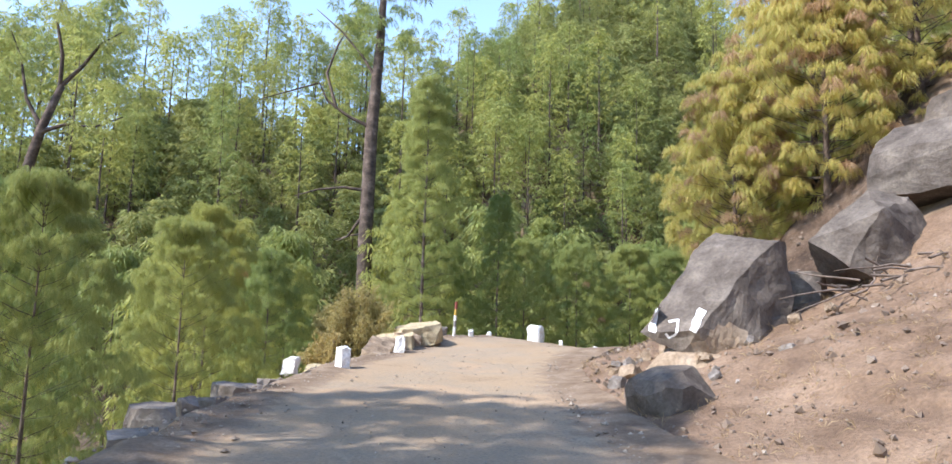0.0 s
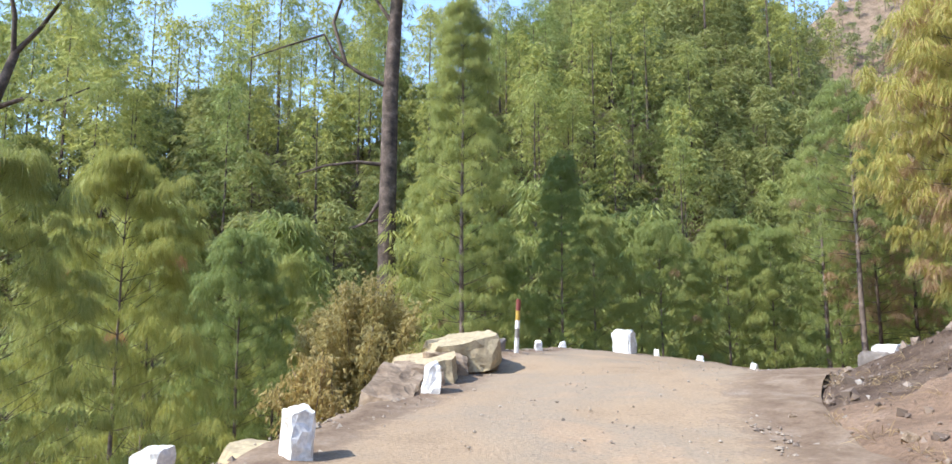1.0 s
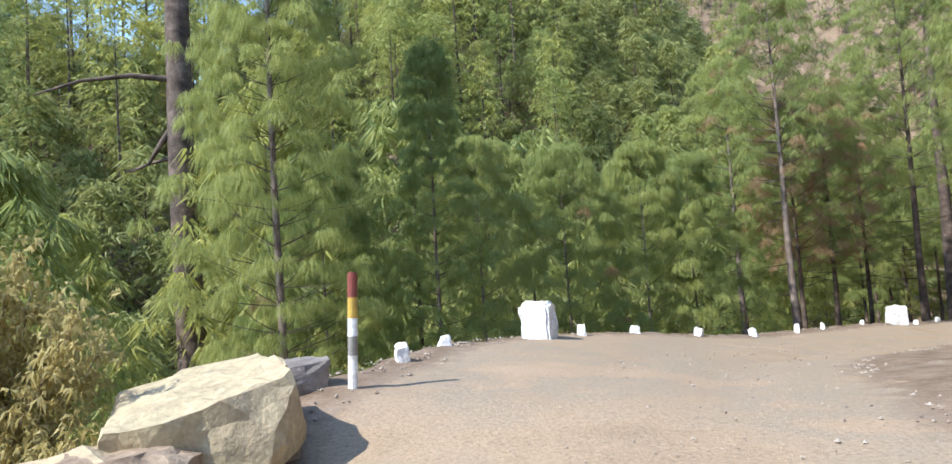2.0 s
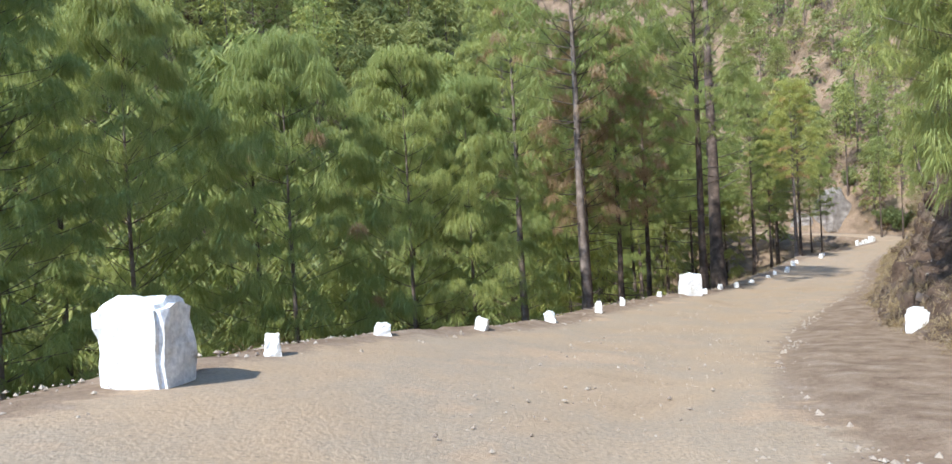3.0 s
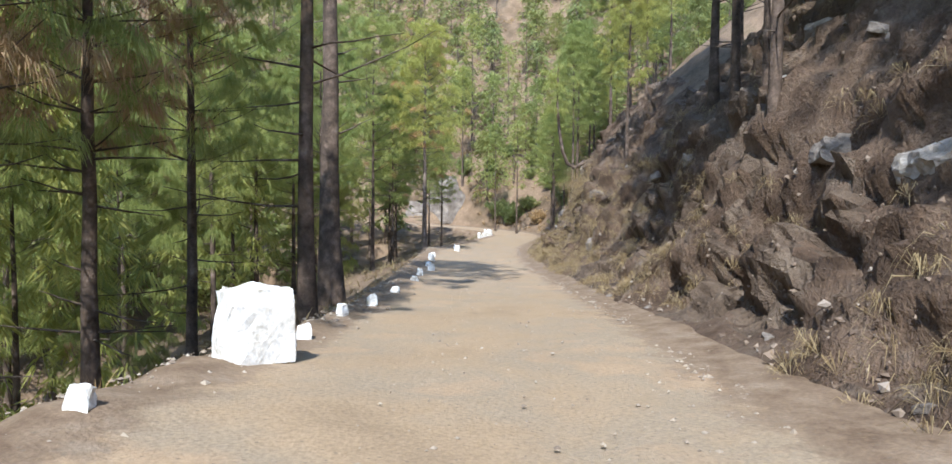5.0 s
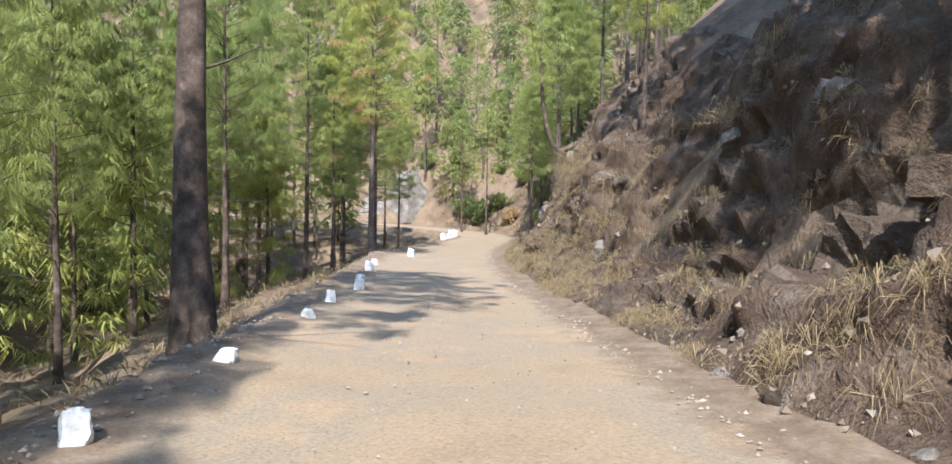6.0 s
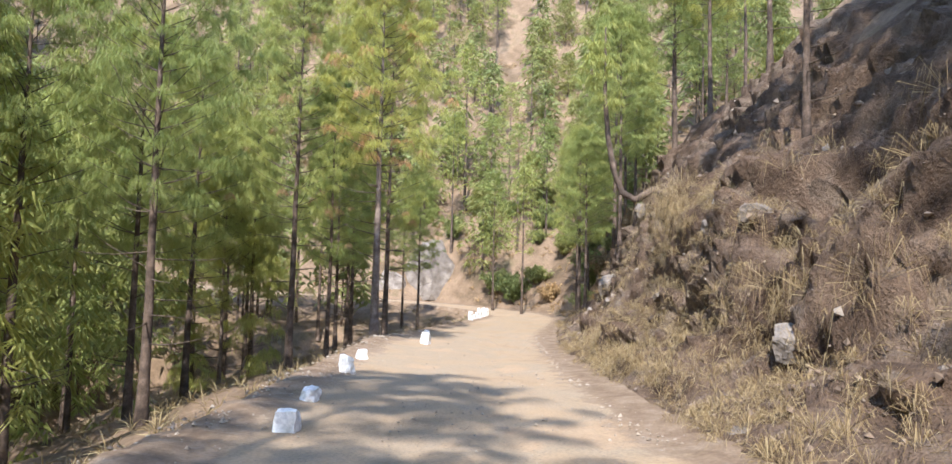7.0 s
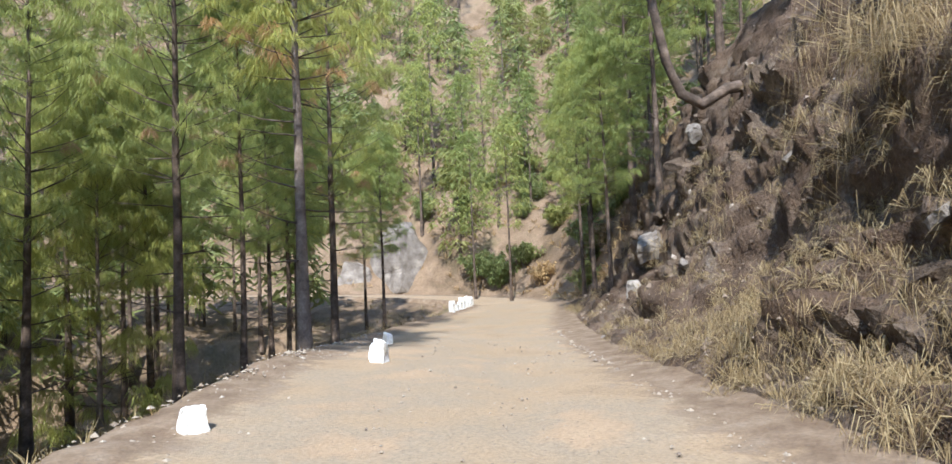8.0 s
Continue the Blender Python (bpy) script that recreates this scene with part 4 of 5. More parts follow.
SR = np.random.default_rng(5)
WHITE_LABEL = "rough white-washed marker stone on the road's edge"
for x, y, z, w, h in ((-15.57, -1.65, 1.04, 0.30, 0.34), (-14.83, -0.02, 1.01, 0.26, 0.28), (-11.28, 4.52, 0.59, 0.30, 0.34), (-9.29, 6.55, 0.33, 0.34, 0.30), (-6.76, 8.31, -0.02, 0.36, 0.34),
                      (-3.92, 10.51, -0.41, 0.36, 0.38), (-1.41, 12.24, -0.61, 0.28, 0.44), (0.74, 14.02, -0.76, 0.22, 0.36), (3.62, 15.87, -0.96, 0.26, 0.32), (8.14, 18.58, -1.40, 0.30, 0.28),
                      (10.69, 20.43, -1.57, 0.28, 0.30), (13.08, 21.87, -1.78, 0.28, 0.34), (15.78, 23.57, -1.87, 0.32, 0.22), (19.4, 25.9, -2.0, 0.3, 0.22), (21.68, 27.55, -2.1, 0.34, 0.3), (24.95, 29.6, -2.31, 0.46, 0.3),
                      (26.9, 31.3, -2.4, 0.36, 0.26), (30.06, 33.67, -2.42, 0.36, 0.42), (32.23, 35.29, -2.45, 0.3, 0.34), (37.57, 37.48, -2.4, 0.44, 0.4), (38.4, 38.2, -2.5, 0.28, 0.4), (41.95, 40.91, -2.69, 0.3, 0.34),
                      (-17.39, -9.95, 0.62, 0.5, 0.62), (-16.97, -6.2, 0.70, 0.42, 0.36), (-18.02, -14.83, 0.4, 0.46, 0.62), (-18.9, -15.9, 0.15, 0.42, 0.4)):
    ob = new("marker_stone", stone_mesh(SR, w * 0.8, w * 0.66, h * 0.9, WHITE, 9, 0.15, taper=0.22, shear=float(SR.uniform(-0.3, 0.3))))
    z = road_z(x, y) - 0.03
    ob.location, ob.rotation_euler = (x, y, z), (float(SR.uniform(-0.12, 0.12)), float(SR.uniform(-0.12, 0.12)), float(SR.uniform(0, 6.28)))
    tagged(ob, WHITE_LABEL, "marker stone", "white marker stones")
for k in range(11):
    s_ = along_of(60, 47.6) + (along_of(73, 56) - along_of(60, 47.6)) * k / 10
    i = int(np.argmin(np.abs(ALONG - s_)))
    ob = new("marker_stone", stone_mesh(SR, 0.26, 0.24, float(SR.uniform(0.4, 0.7)), WHITE, 6, 0.05))
    x, y = LINE[i, 0] + LEFT[i, 0] * 3.0, LINE[i, 1] + LEFT[i, 1] * 3.0
    ob.location = (x, y, road_z(x, y) - 0.03)
    tagged(ob, "upright white-washed marker stone at the far bend", "marker stone", "white marker stones")


def parapet_block(x, y, z, w, d, h, turn, seed):
    rng = np.random.default_rng(seed)
    bm = bmesh.new()
    bmesh.ops.create_cube(bm, size=1.0)
    bmesh.ops.scale(bm, vec=(w, d, h), verts=bm.verts)
    bmesh.ops.bevel(bm, geom=bm.edges[:], offset=0.05, segments=2, affect="EDGES")
    bmesh.ops.subdivide_edges(bm, edges=bm.edges, cuts=5, use_grid_fill=True)
    bmesh.ops.triangulate(bm, faces=bm.faces)
    for v in bm.verts:
        top = max(0.0, v.co.z / h + 0.1)
        v.co.x *= 1 - 0.12 * top
        v.co.y *= 1 - 0.12 * top
        v.co += noise.noise_vector(v.co * 3.2 + Vector((seed, 0, 0))) * (0.03 + 0.1 * top)
        v.co += noise.noise_vector(v.co * 11) * (0.012 + 0.02 * top)
        v.co.z += h / 2
    bmesh.ops.recalc_face_normals(bm, faces=bm.faces)
    me = bpy.data.meshes.new("parapet_block")
    bm.to_mesh(me)
    bm.free()
    me.materials.append(WHITE)
    ob = new("parapet_block", me)
    ob.location, ob.rotation_euler = (x, y, z), (0, 0, turn)
    tagged(ob, "large white-washed masonry block with a broken top at the road's edge", "parapet block", "parapet blocks")


parapet_block(-12.62, 2.8, 0.76, 0.66, 0.62, 0.86, -0.55, 1)
parapet_block(6.15, 17.15, -1.2, 0.8, 0.5, 0.88, -0.2, 2)


# ---- the banded guide post ----
def guide_post():
    root = new("guide_post")
    root.location, root.rotation_euler = (-16.13, -4.05, 1.0), (0.02, 0.05, 0)
    for name, z0, z1, m, lab in (("base_band", 0, 0.5, WHITE, "white lower band"), ("grey_band", 0.5, 0.72, POST_GREY, "bare grey band"), ("white_band", 0.72, 0.93, WHITE, "white upper band"),
                                 ("yellow_band", 0.93, 1.17, POST_YELLOW, "yellow band"), ("red_band", 1.17, 1.46, POST_RED, "faded red top band")):
        bm = bmesh.new()
        bmesh.ops.create_cone(bm, cap_ends=True, segments=12, radius1=0.058, radius2=0.056, depth=z1 - z0)
        bmesh.ops.translate(bm, verts=bm.verts, vec=(0, 0, (z0 + z1) / 2))
        if name == "red_band":
            bmesh.ops.bevel(bm, geom=[e for e in bm.edges if all(v.co.z > z1 - 0.001 for v in e.verts)], offset=0.012, segments=2, affect="EDGES")
        me = bpy.data.meshes.new(name)
        bm.to_mesh(me)
        bm.free()
        me.materials.append(m)
        part(name, me, root, lab)
    tagged(root, "thin road guide post painted in red, yellow and white bands", "guide post")


guide_post()


# ---- boulders and slabs ----
DARK_ROCK = earthy("dark_grey_boulder_rock", [(0.3, (0.068, 0.0544, 0.0448)), (0.46, (0.12, 0.0976, 0.08)), (0.6, (0.176, 0.146, 0.12)), (0.72, (0.288, 0.24, 0.192))], 1.3, 15, rough=0.85, relief=0.07)
def boulder(name, x, y, z, sx, sy, sz, rot, mat, label, seed, cuts=9, category="boulder", jitter=0.06, **more):
    ob = new(name, stone_mesh(np.random.default_rng(seed), sx, sy, sz, mat, cuts, jitter, **more))
    ob.location, ob.rotation_euler = (x, y, z), tuple(radians(a) for a in rot)
    return tagged(ob, label, category, "boulders by the road")


def chunk_mesh(corners, mat, size, jitter, seed, rounds=4):
    """A broken block spanned by its corners, its faces split and roughened."""
    bm = bmesh.new()
    for c in corners:
        bm.verts.new(c)
    bmesh.ops.convex_hull(bm, input=bm.verts)
    for v in [v for v in bm.verts if not v.link_faces]:
        bm.verts.remove(v)
    for k in range(rounds):
        bmesh.ops.subdivide_edges(bm, edges=[e for e in bm.edges if e.calc_length() > size * 0.05], cuts=1)
        bmesh.ops.triangulate(bm, faces=bm.faces)
    off = Vector((seed * 3.7, seed * 1.3, 0))
    for v in bm.verts:
        v.co += noise.noise_vector(v.co * 0.9 + off) * jitter * 1.6
        v.co += noise.noise_vector(v.co * 2.6 + off) * jitter * 0.8
        v.co += noise.noise_vector(v.co * 8.0 + off) * jitter * 0.3
    bmesh.ops.recalc_face_normals(bm, faces=bm.faces)
    me = bpy.data.meshes.new("stone")
    bm.to_mesh(me)
    bm.free()
    me.materials.append(mat)
    return me


def chunk(name, x, y, z, corners, size, jitter, seed, label):
    ob = new(name, chunk_mesh(corners, DARK_ROCK, size, jitter, seed))
    ob.location = (x, y, z)
    return tagged(ob, label, "boulder", "boulders by the road")


big = chunk("painted_boulder", -9.6, -16.6, 0.6,
            ((-1.85, -0.7, 0.85), (-1.05, -0.3, 1.8), (-0.6, 0.3, 2.7), (0.0, 0.7, 3.1), (1.3, 0.3, 2.95), (0.85, -0.4, 2.85), (-0.95, -1.4, 1.0), (1.4, -0.2, 1.7), (1.0, -0.5, 1.0),
             (0.15, -1.0, 0.4), (-0.4, -1.1, 0.15), (-1.15, -1.1, 0.5), (1.6, 1.0, 2.7), (1.5, 1.6, 0.6), (-0.4, 1.6, 0.5), (0.4, 1.8, 2.6), (-1.2, 0.6, 0.8)), 3.2, 0.07, 3,
            "large grey boulder with white paint strokes, propped on rubble")


# a tan patch of weathered rind at its foot
big.data.materials.append(BROWN_ROCK)
for face in big.data.polygons:
    c = face.center
    wob = noise.noise(c * 2.3) * 0.22
    if face.normal.y < 0.15 and math.hypot((c.x + 0.35) * 1.0, (c.z - 0.6) * 0.95) + wob * 1.5 < 0.52:
        face.material_index = 1


def stroke(pts, width, parent):
    """A painted stroke laid on the boulder's face: a strip that follows its surface."""
    from mathutils.bvhtree import BVHTree
    me = parent.data
    tree = BVHTree.FromPolygons([v.co.copy() for v in me.vertices], [tuple(p.vertices) for p in me.polygons])
    line = []
    for (x0, z0), (x1, z1) in zip(pts[:-1], pts[1:]):
        for k in range(8):
            line.append((x0 + (x1 - x0) * k / 8, z0 + (z1 - z0) * k / 8))
    line.append(pts[-1])
    verts, faces = [], []
    for k, (x, z) in enumerate(line):
        a, b = line[max(k - 1, 0)], line[min(k + 1, len(line) - 1)]
        n = Vector((-(b[1] - a[1]), b[0] - a[0])).normalized()
        for q in (-0.5, 0, 0.5):
            wob = width * (1 + 0.12 * math.sin(k * 0.8))
            px, pz = x + n.x * q * wob, z + n.y * q * wob
            hit, nor, _, _ = tree.ray_cast(Vector((px, -6, pz)), Vector((0, 1, 0)))
            verts.append((hit + nor * 0.012) if hit else Vector((px, -0.9, pz)))
    for k in range(len(line) - 1):
        for q in (0, 1):
            faces.append((k * 3 + q, k * 3 + q + 1, k * 3 + q + 4, k * 3 + q + 3))
    part("paint_stroke", mesh_of("paint_stroke", verts, faces, [PAINT], True), parent, "white paint stroke")


stroke([(-1.4, 1.12), (-1.22, 1.17), (-1.28, 1.0), (-1.33, 0.88), (-1.43, 0.82), (-1.5, 0.9)], 0.045, big)
stroke([(-0.76, 1.38), (-0.92, 1.16), (-1.04, 0.95)], 0.12, big)
stroke([(-1.72, 0.92), (-1.64, 1.15), (-1.54, 1.40)], 0.12, big)
boulder("boulder", -11.7, -20.7, 0.1, 1.25, 1.2, 0.95, (0, 0, 25), DARK_ROCK, "rounded grey boulder lying below the painted boulder", 4, 44, fine=3, jitter=0.04)
boulder("boulder", -10.6, -17.6, 0.1, 1.3, 1.5, 1.0, (0, 0, 50), BROWN_ROCK, "brown rock propping the painted boulder", 24, 14, fine=3)
chunk("boulder", -5.9, -15.6, 2.6,
      ((-1.6, -0.2, 1.0), (-0.8, 0, 1.65), (0, 0.4, 2.35), (1.0, 0.4, 2.2), (1.35, 0, 1.0), (0.6, -0.6, 0.45), (-0.3, -0.8, 0.05), (-1.0, -0.8, 0.4), (-0.4, -0.9, 1.6), (1.2, 1.4, 0.2), (-0.6, 1.4, 0.2), (0.3, 1.5, 1.9)),
      2.8, 0.06, 7, "tilted angular grey boulder on the earth slope")
boulder("boulder", -3.4, -14.3, 4.7, 3.2, 2.4, 2.0, (0, 10, 30), DARK_ROCK, "broad grey boulder high on the earth slope", 8, 5, fine=3, planes=(((-0.8, 0, 0.6), 0.7),))
boulder("boulder", -1.6, -13.0, 6.2, 2.4, 2.2, 1.8, (0, 20, 20), DARK_ROCK, "grey boulder high on the earth slope", 9, 6, fine=3)
boulder("boulder", -7.6, -15.2, 1.4, 1.1, 1.2, 1.5, (0, 0, 60), DARK_ROCK, "brown rock wedged behind the painted boulder", 10, 7)
for x, y, z, sx, sy, sz, rot, mat, lab, seed in (
        (-17.3, -5.7, 0.8, 1.5, 2.1, 0.66, (3, -8, 20), SLAB, "flat yellow sandstone slab resting on brown rocks", 12), (-17.9, -7.7, 0.62, 1.25, 2.4, 0.5, (6, -10, 8), SLAB, "flat yellow sandstone slab resting on brown rocks", 13),
        (-17.3, -5.6, 0.62, 1.15, 1.3, 0.72, (0, 0, 30), BROWN_ROCK, "blocky brown rock under a sandstone slab", 14), (-17.55, -7.0, 0.5, 0.95, 1.2, 0.66, (0, 4, 5), BROWN_ROCK, "blocky brown rock under a sandstone slab", 16),
        (-17.9, -8.6, 0.35, 0.9, 1.3, 0.7, (0, 6, 15), BROWN_ROCK, "blocky brown rock under a sandstone slab", 17), (-18.15, -10.0, 0.1, 0.75, 2.3, 0.75, (12, 14, 4), BROWN_ROCK, "long tilted brown slab at the road's edge", 18),
        (-16.95, -3.9, 0.92, 0.95, 0.8, 0.5, (0, 0, 40), ROCK, "low grey stone beside the guide post", 15)):
    boulder("slab_stone", x, y, z, sx, sy, sz, rot, mat, lab, seed, 9, "slab stone", 0.1, fine=3)


# the grey rock face beside the far bend
for x, y, z, w, d, h, seed in ((79.8, 70.5, -2.6, 5.5, 4.5, 6.5, 31), (82.5, 73.5, -1.5, 5.0, 4.0, 5.0, 32), (77.8, 74.0, -2.6, 4.0, 3.5, 3.2, 33), (81.5, 66.5, -2.4, 3.0, 3.0, 2.2, 34)):
    boulder("rock_outcrop", x, y, z, w, d, h, (0, 0, 20 * seed), ROCK, "grey rock outcrop above the road at the far bend", seed, 8, "rock outcrop", 0.07, fine=3, taper=0.45)


# ---- loose stones, gravel, grass and brush ----
def pebbles():
    """Gravel and small broken stone along the road, joined."""
    rng = np.random.default_rng(41)
    n = 10000
    s = rng.uniform(along_of(-14.2, -36), along_of(46, 41), n)
    e = np.interp(s, EDGE_S, EDGE_D)
    pick = rng.random(n)
    d = np.where(pick < 0.38, e - np.abs(rng.normal(0, 0.5, n)) + 0.15, np.where(pick < 0.62, -2.4 - np.abs(rng.normal(0, 0.35, n)), rng.uniform(-2.4, 1.0, n) * 1.0))
    cx, cy, cz = (np.interp(s, ALONG, LINE[:, k]) for k in range(3))
    lx, ly = np.interp(s, ALONG, LEFT[:, 0]), np.interp(s, ALONG, LEFT[:, 1])
    z = cz + cross_rise(s, d) + np.clip((d - e + 1.0) / 0.6, 0, 1) * 0.04 + 0.005
    size = np.minimum(0.012 + rng.exponential(0.014, n), 0.06) * np.where(pick < 0.62, 1.0, 0.6)
    base = np.array([(1, 0, 0), (0, 1, 0), (-1, 0, 0), (0, -1, 0), (0, 0, 0.7), (0, 0, -0.5)], float)
    v = base[None] * rng.uniform(0.55, 1.25, (n, 6, 1)) * size[:, None, None]
    a = rng.uniform(0, 6.28, n)
    ca, sa = np.cos(a)[:, None], np.sin(a)[:, None]
    v = np.stack([v[..., 0] * ca - v[..., 1] * sa, v[..., 0] * sa + v[..., 1] * ca, v[..., 2]], -1)
    v += np.stack([cx + lx * d, cy + ly * d, z], 1)[:, None]
    f = np.array([(0, 1, 4), (1, 2, 4), (2, 3, 4), (3, 0, 4), (1, 0, 5), (2, 1, 5), (3, 2, 5), (0, 3, 5)])
    faces = (f[None] + 6 * np.arange(n)[:, None, None]).reshape(-1, 3)
    ob = new("gravel", mesh_of("gravel", v.reshape(-1, 3), faces, [GRAVEL], False))
    tagged(ob, "loose pale gravel and chips of stone on the road's verges", "gravel", kind="stuff")


m_, t_, p_ = nodes_of("gravel_stone")
g_ = t_.nodes.new("ShaderNodeNewGeometry")
t_.links.new(ramp(t_, g_.outputs["Random Per Island"], [(0.0, (0.16, 0.12, 0.09)), (0.4, (0.27, 0.215, 0.16)), (0.8, (0.31, 0.255, 0.195)), (1.0, (0.36, 0.31, 0.25))]), p_.inputs["Base Color"])
p_.inputs["Roughness"].default_value = 0.9
GRAVEL = m_
CLOD, t_, p_ = nodes_of("clod_earth")
g_ = t_.nodes.new("ShaderNodeNewGeometry")
t_.links.new(ramp(t_, g_.outputs["Random Per Island"], [(0.0, (0.10, 0.07, 0.05)), (0.5, (0.20, 0.145, 0.105)), (0.93, (0.26, 0.20, 0.15)), (1.0, (0.36, 0.31, 0.26))]), p_.inputs["Base Color"])
p_.inputs["Roughness"].default_value = 0.95
pebbles()


def clods():
    """Clods of earth and broken stone that cover the bank and the earth slope, joined."""
    rng = np.random.default_rng(43)
    n = 11000
    s = np.where(rng.random(n) < 0.25, rng.uniform(along_of(-14.2, -30), along_of(-13.4, -6), n), rng.uniform(along_of(-13.4, -6), along_of(52, 44), n))
    p = np.array([bank_point(q, 3.0 + 7.0 * w) for q, w in zip(s, rng.random(n) ** 1.3)]) + rng.normal(0, 0.03, (n, 3))
    size = np.minimum(0.015 + rng.exponential(0.022, n), 0.16)
    base = np.array([(1, 0, 0), (0, 1, 0), (-1, 0, 0), (0, -1, 0), (0, 0, 0.8), (0, 0, -0.8)], float)
    v = base[None] * rng.uniform(0.5, 1.25, (n, 6, 1)) * size[:, None, None]
    turn = rng.normal(size=(n, 3, 3))
    q, _ = np.linalg.qr(turn)
    v = np.einsum("nij,nkj->nki", q, v) + p[:, None]
    f = np.array([(0, 1, 4), (1, 2, 4), (2, 3, 4), (3, 0, 4), (1, 0, 5), (2, 1, 5), (3, 2, 5), (0, 3, 5)])
    ob = new("clods", mesh_of("clods", v.reshape(-1, 3), (f[None] + 6 * np.arange(n)[:, None, None]).reshape(-1, 3), [CLOD], False))
    tagged(ob, "clods of brown earth and chips of rock on the bank", "clods", kind="stuff")


clods()


def grass(name, label, where, rng, blades, length, width, droop, mat, cone=(5, 75)):
    cs = np.array(where)
    ax = np.tile([[0, 0, 1.0]], (len(cs), 1)) + rng.normal(0, 0.25, (len(cs), 3))
    ax /= np.linalg.norm(ax, axis=1)[:, None]
    v, f = blades_of(cs, ax, rng, blades, length, width, droop, cone)
    ob = new(name, mesh_of(name, v, f, [mat]))
    tagged(ob, label, "dry grass", kind="stuff")


GR = np.random.default_rng(77)
spots = []
while len(spots) < 1000:
    s_, a_ = GR.uniform(along_of(-9, 1), along_of(60, 47.5)), 3.2 + abs(GR.normal(0, 2.2))
    p = bank_point(s_, a_)
    if vnoise(np.array([p]) * 0.55)[0] + GR.uniform(-0.12, 0.12) > 0.47:
        spots.append(p - np.array([0, 0, 0.05]) + GR.normal(0, 0.08, 3))
# a thick fringe of straw round the bank's foot and lip near the end of the walk
for k in range(640):
    p = bank_point(along_of(33, 33) + GR.normal(0, 6.0), GR.uniform(3.3, 6.8))
    spots.append(p + GR.normal(0, 0.1, 3))
grass("dry_grass", "tufts of dry straw-coloured grass hanging on the bank", spots, GR, 30, 0.5, 0.009, 1.6, DRYGRASS, (10, 100))
# long straw that hangs over the bank's lip
spots = [np.array((38.0, 29.25, 1.75)) + GR.normal(0, 0.3, 3) for k in range(12)]
for k in range(40):
    spots.append(bank_point(GR.uniform(along_of(22, 24.9), along_of(46, 41)), GR.uniform(5.6, 7.6)) + GR.normal(0, 0.08, 3))
grass("hanging_straw", "long dry straw hanging over the lip of the bank", spots, GR, 46, 1.25, 0.009, 3.0, DRYGRASS, (35, 100))
spots = []
for k in range(420):
    s_ = GR.uniform(along_of(-14.5, -34), along_of(50, 43))
    i_ = int(np.argmin(np.abs(ALONG - s_)))
    d_ = float(np.interp(s_, EDGE_S, EDGE_D)) + GR.uniform(-0.1, 1.8)
    x_, y_ = LINE[i_, 0] + LEFT[i_, 0] * d_, LINE[i_, 1] + LEFT[i_, 1] * d_
    spots.append((x_, y_, land(x_, y_) - 0.03))
grass("verge_grass", "thin dry grass along the edge above the slope", spots, GR, 12, 0.28, 0.01, 0.5, DRYGRASS)
spots = []
for k in range(900):
    p = bank_point(GR.uniform(along_of(-14.2, -29), along_of(-13.8, -8)), GR.uniform(3.3, 11))
    spots.append(p - np.array([0, 0, 0.02]))
grass("slope_litter", "fallen brown pine needles and thin straw on the earth slope", spots, GR, 9, 0.24, 0.008, 0.7, DRYGRASS, (30, 95))
spots = []
while len(spots) < 1500:
    x_, y_ = GR.uniform(0, 90), GR.uniform(15, 90)
    i_, d_ = nearest(np.array([x_]), np.array([y_]))
    if 4 < d_[0] < 34:
        spots.append((x_, y_, land(x_, y_)))
grass("slope_scrub", "dry scrub and fallen needles on the valley slope", spots, GR, 9, 0.55, 0.035, 0.5, DRYGRASS)


spots = []
while len(spots) < 1700:
    x_, y_ = GR.uniform(66, 112), GR.uniform(42, 100)
    i_, d_ = nearest(np.array([x_]), np.array([y_]))
    if -55 < d_[0] < -3.6:
        spots.append((x_, y_, land(x_, y_) - 0.05))
grass("hill_scrub", "dry scrub and straw on the hillside by the far bend", spots, GR, 14, 0.7, 0.05, 0.5, DRYGRASS)


def shrub(name, x, y, z, w, h, leaves, mat, label, seed, leaf=(0.16, 0.035)):
    """A many-stemmed shrub: crooked stems and hanging leaves."""
    rng = np.random.default_rng(seed)
    root = new(name)
    root.location = (x, y, z)
    verts, faces, tips = [], [], []
    for k in range(26):
        an, out = rng.uniform(0, 6.28), rng.uniform(0.1, 1.0)
        pts = [np.array([rng.normal(0, 0.15), rng.normal(0, 0.15), -0.2])]
        top = np.array([math.cos(an) * out * w / 2, math.sin(an) * out * w / 2, h * (1.02 - 0.35 * out * out) * rng.uniform(0.75, 1.05)])
        for q in (0.33, 0.66, 1.0):
            pts.append(pts[0] * (1 - q) + top * q + rng.normal(0, 0.06, 3) + np.array([0, 0, 0.25 * math.sin(q * 3.1)]))
        v, f = tube(pts, [0.022, 0.016, 0.011, 0.005], 4)
        faces += [tuple(i + len(verts) for i in g) for g in f]
        verts += v
        for q in range(leaves // 26):
            u = rng.uniform(0.25, 1.0)
            i = min(int(u * 3), 2)
            tips.append(pts[i] + (pts[i + 1] - pts[i]) * (u * 3 - i) + rng.normal(0, 0.13, 3))
    part("branchwork", mesh_of("branchwork", verts, faces, [PALE_BARK], True), root)
    tips = np.array(tips)
    ax = rng.normal(0, 1, (len(tips), 3))
    ax /= np.linalg.norm(ax, axis=1)[:, None]
    bv, bf = blades_of(tips, ax, rng, 5, leaf[0], leaf[1], 1.3, (20, 110))
    part("foliage", mesh_of("foliage", bv, bf, [mat]), root)
    return tagged(root, label, "shrub")


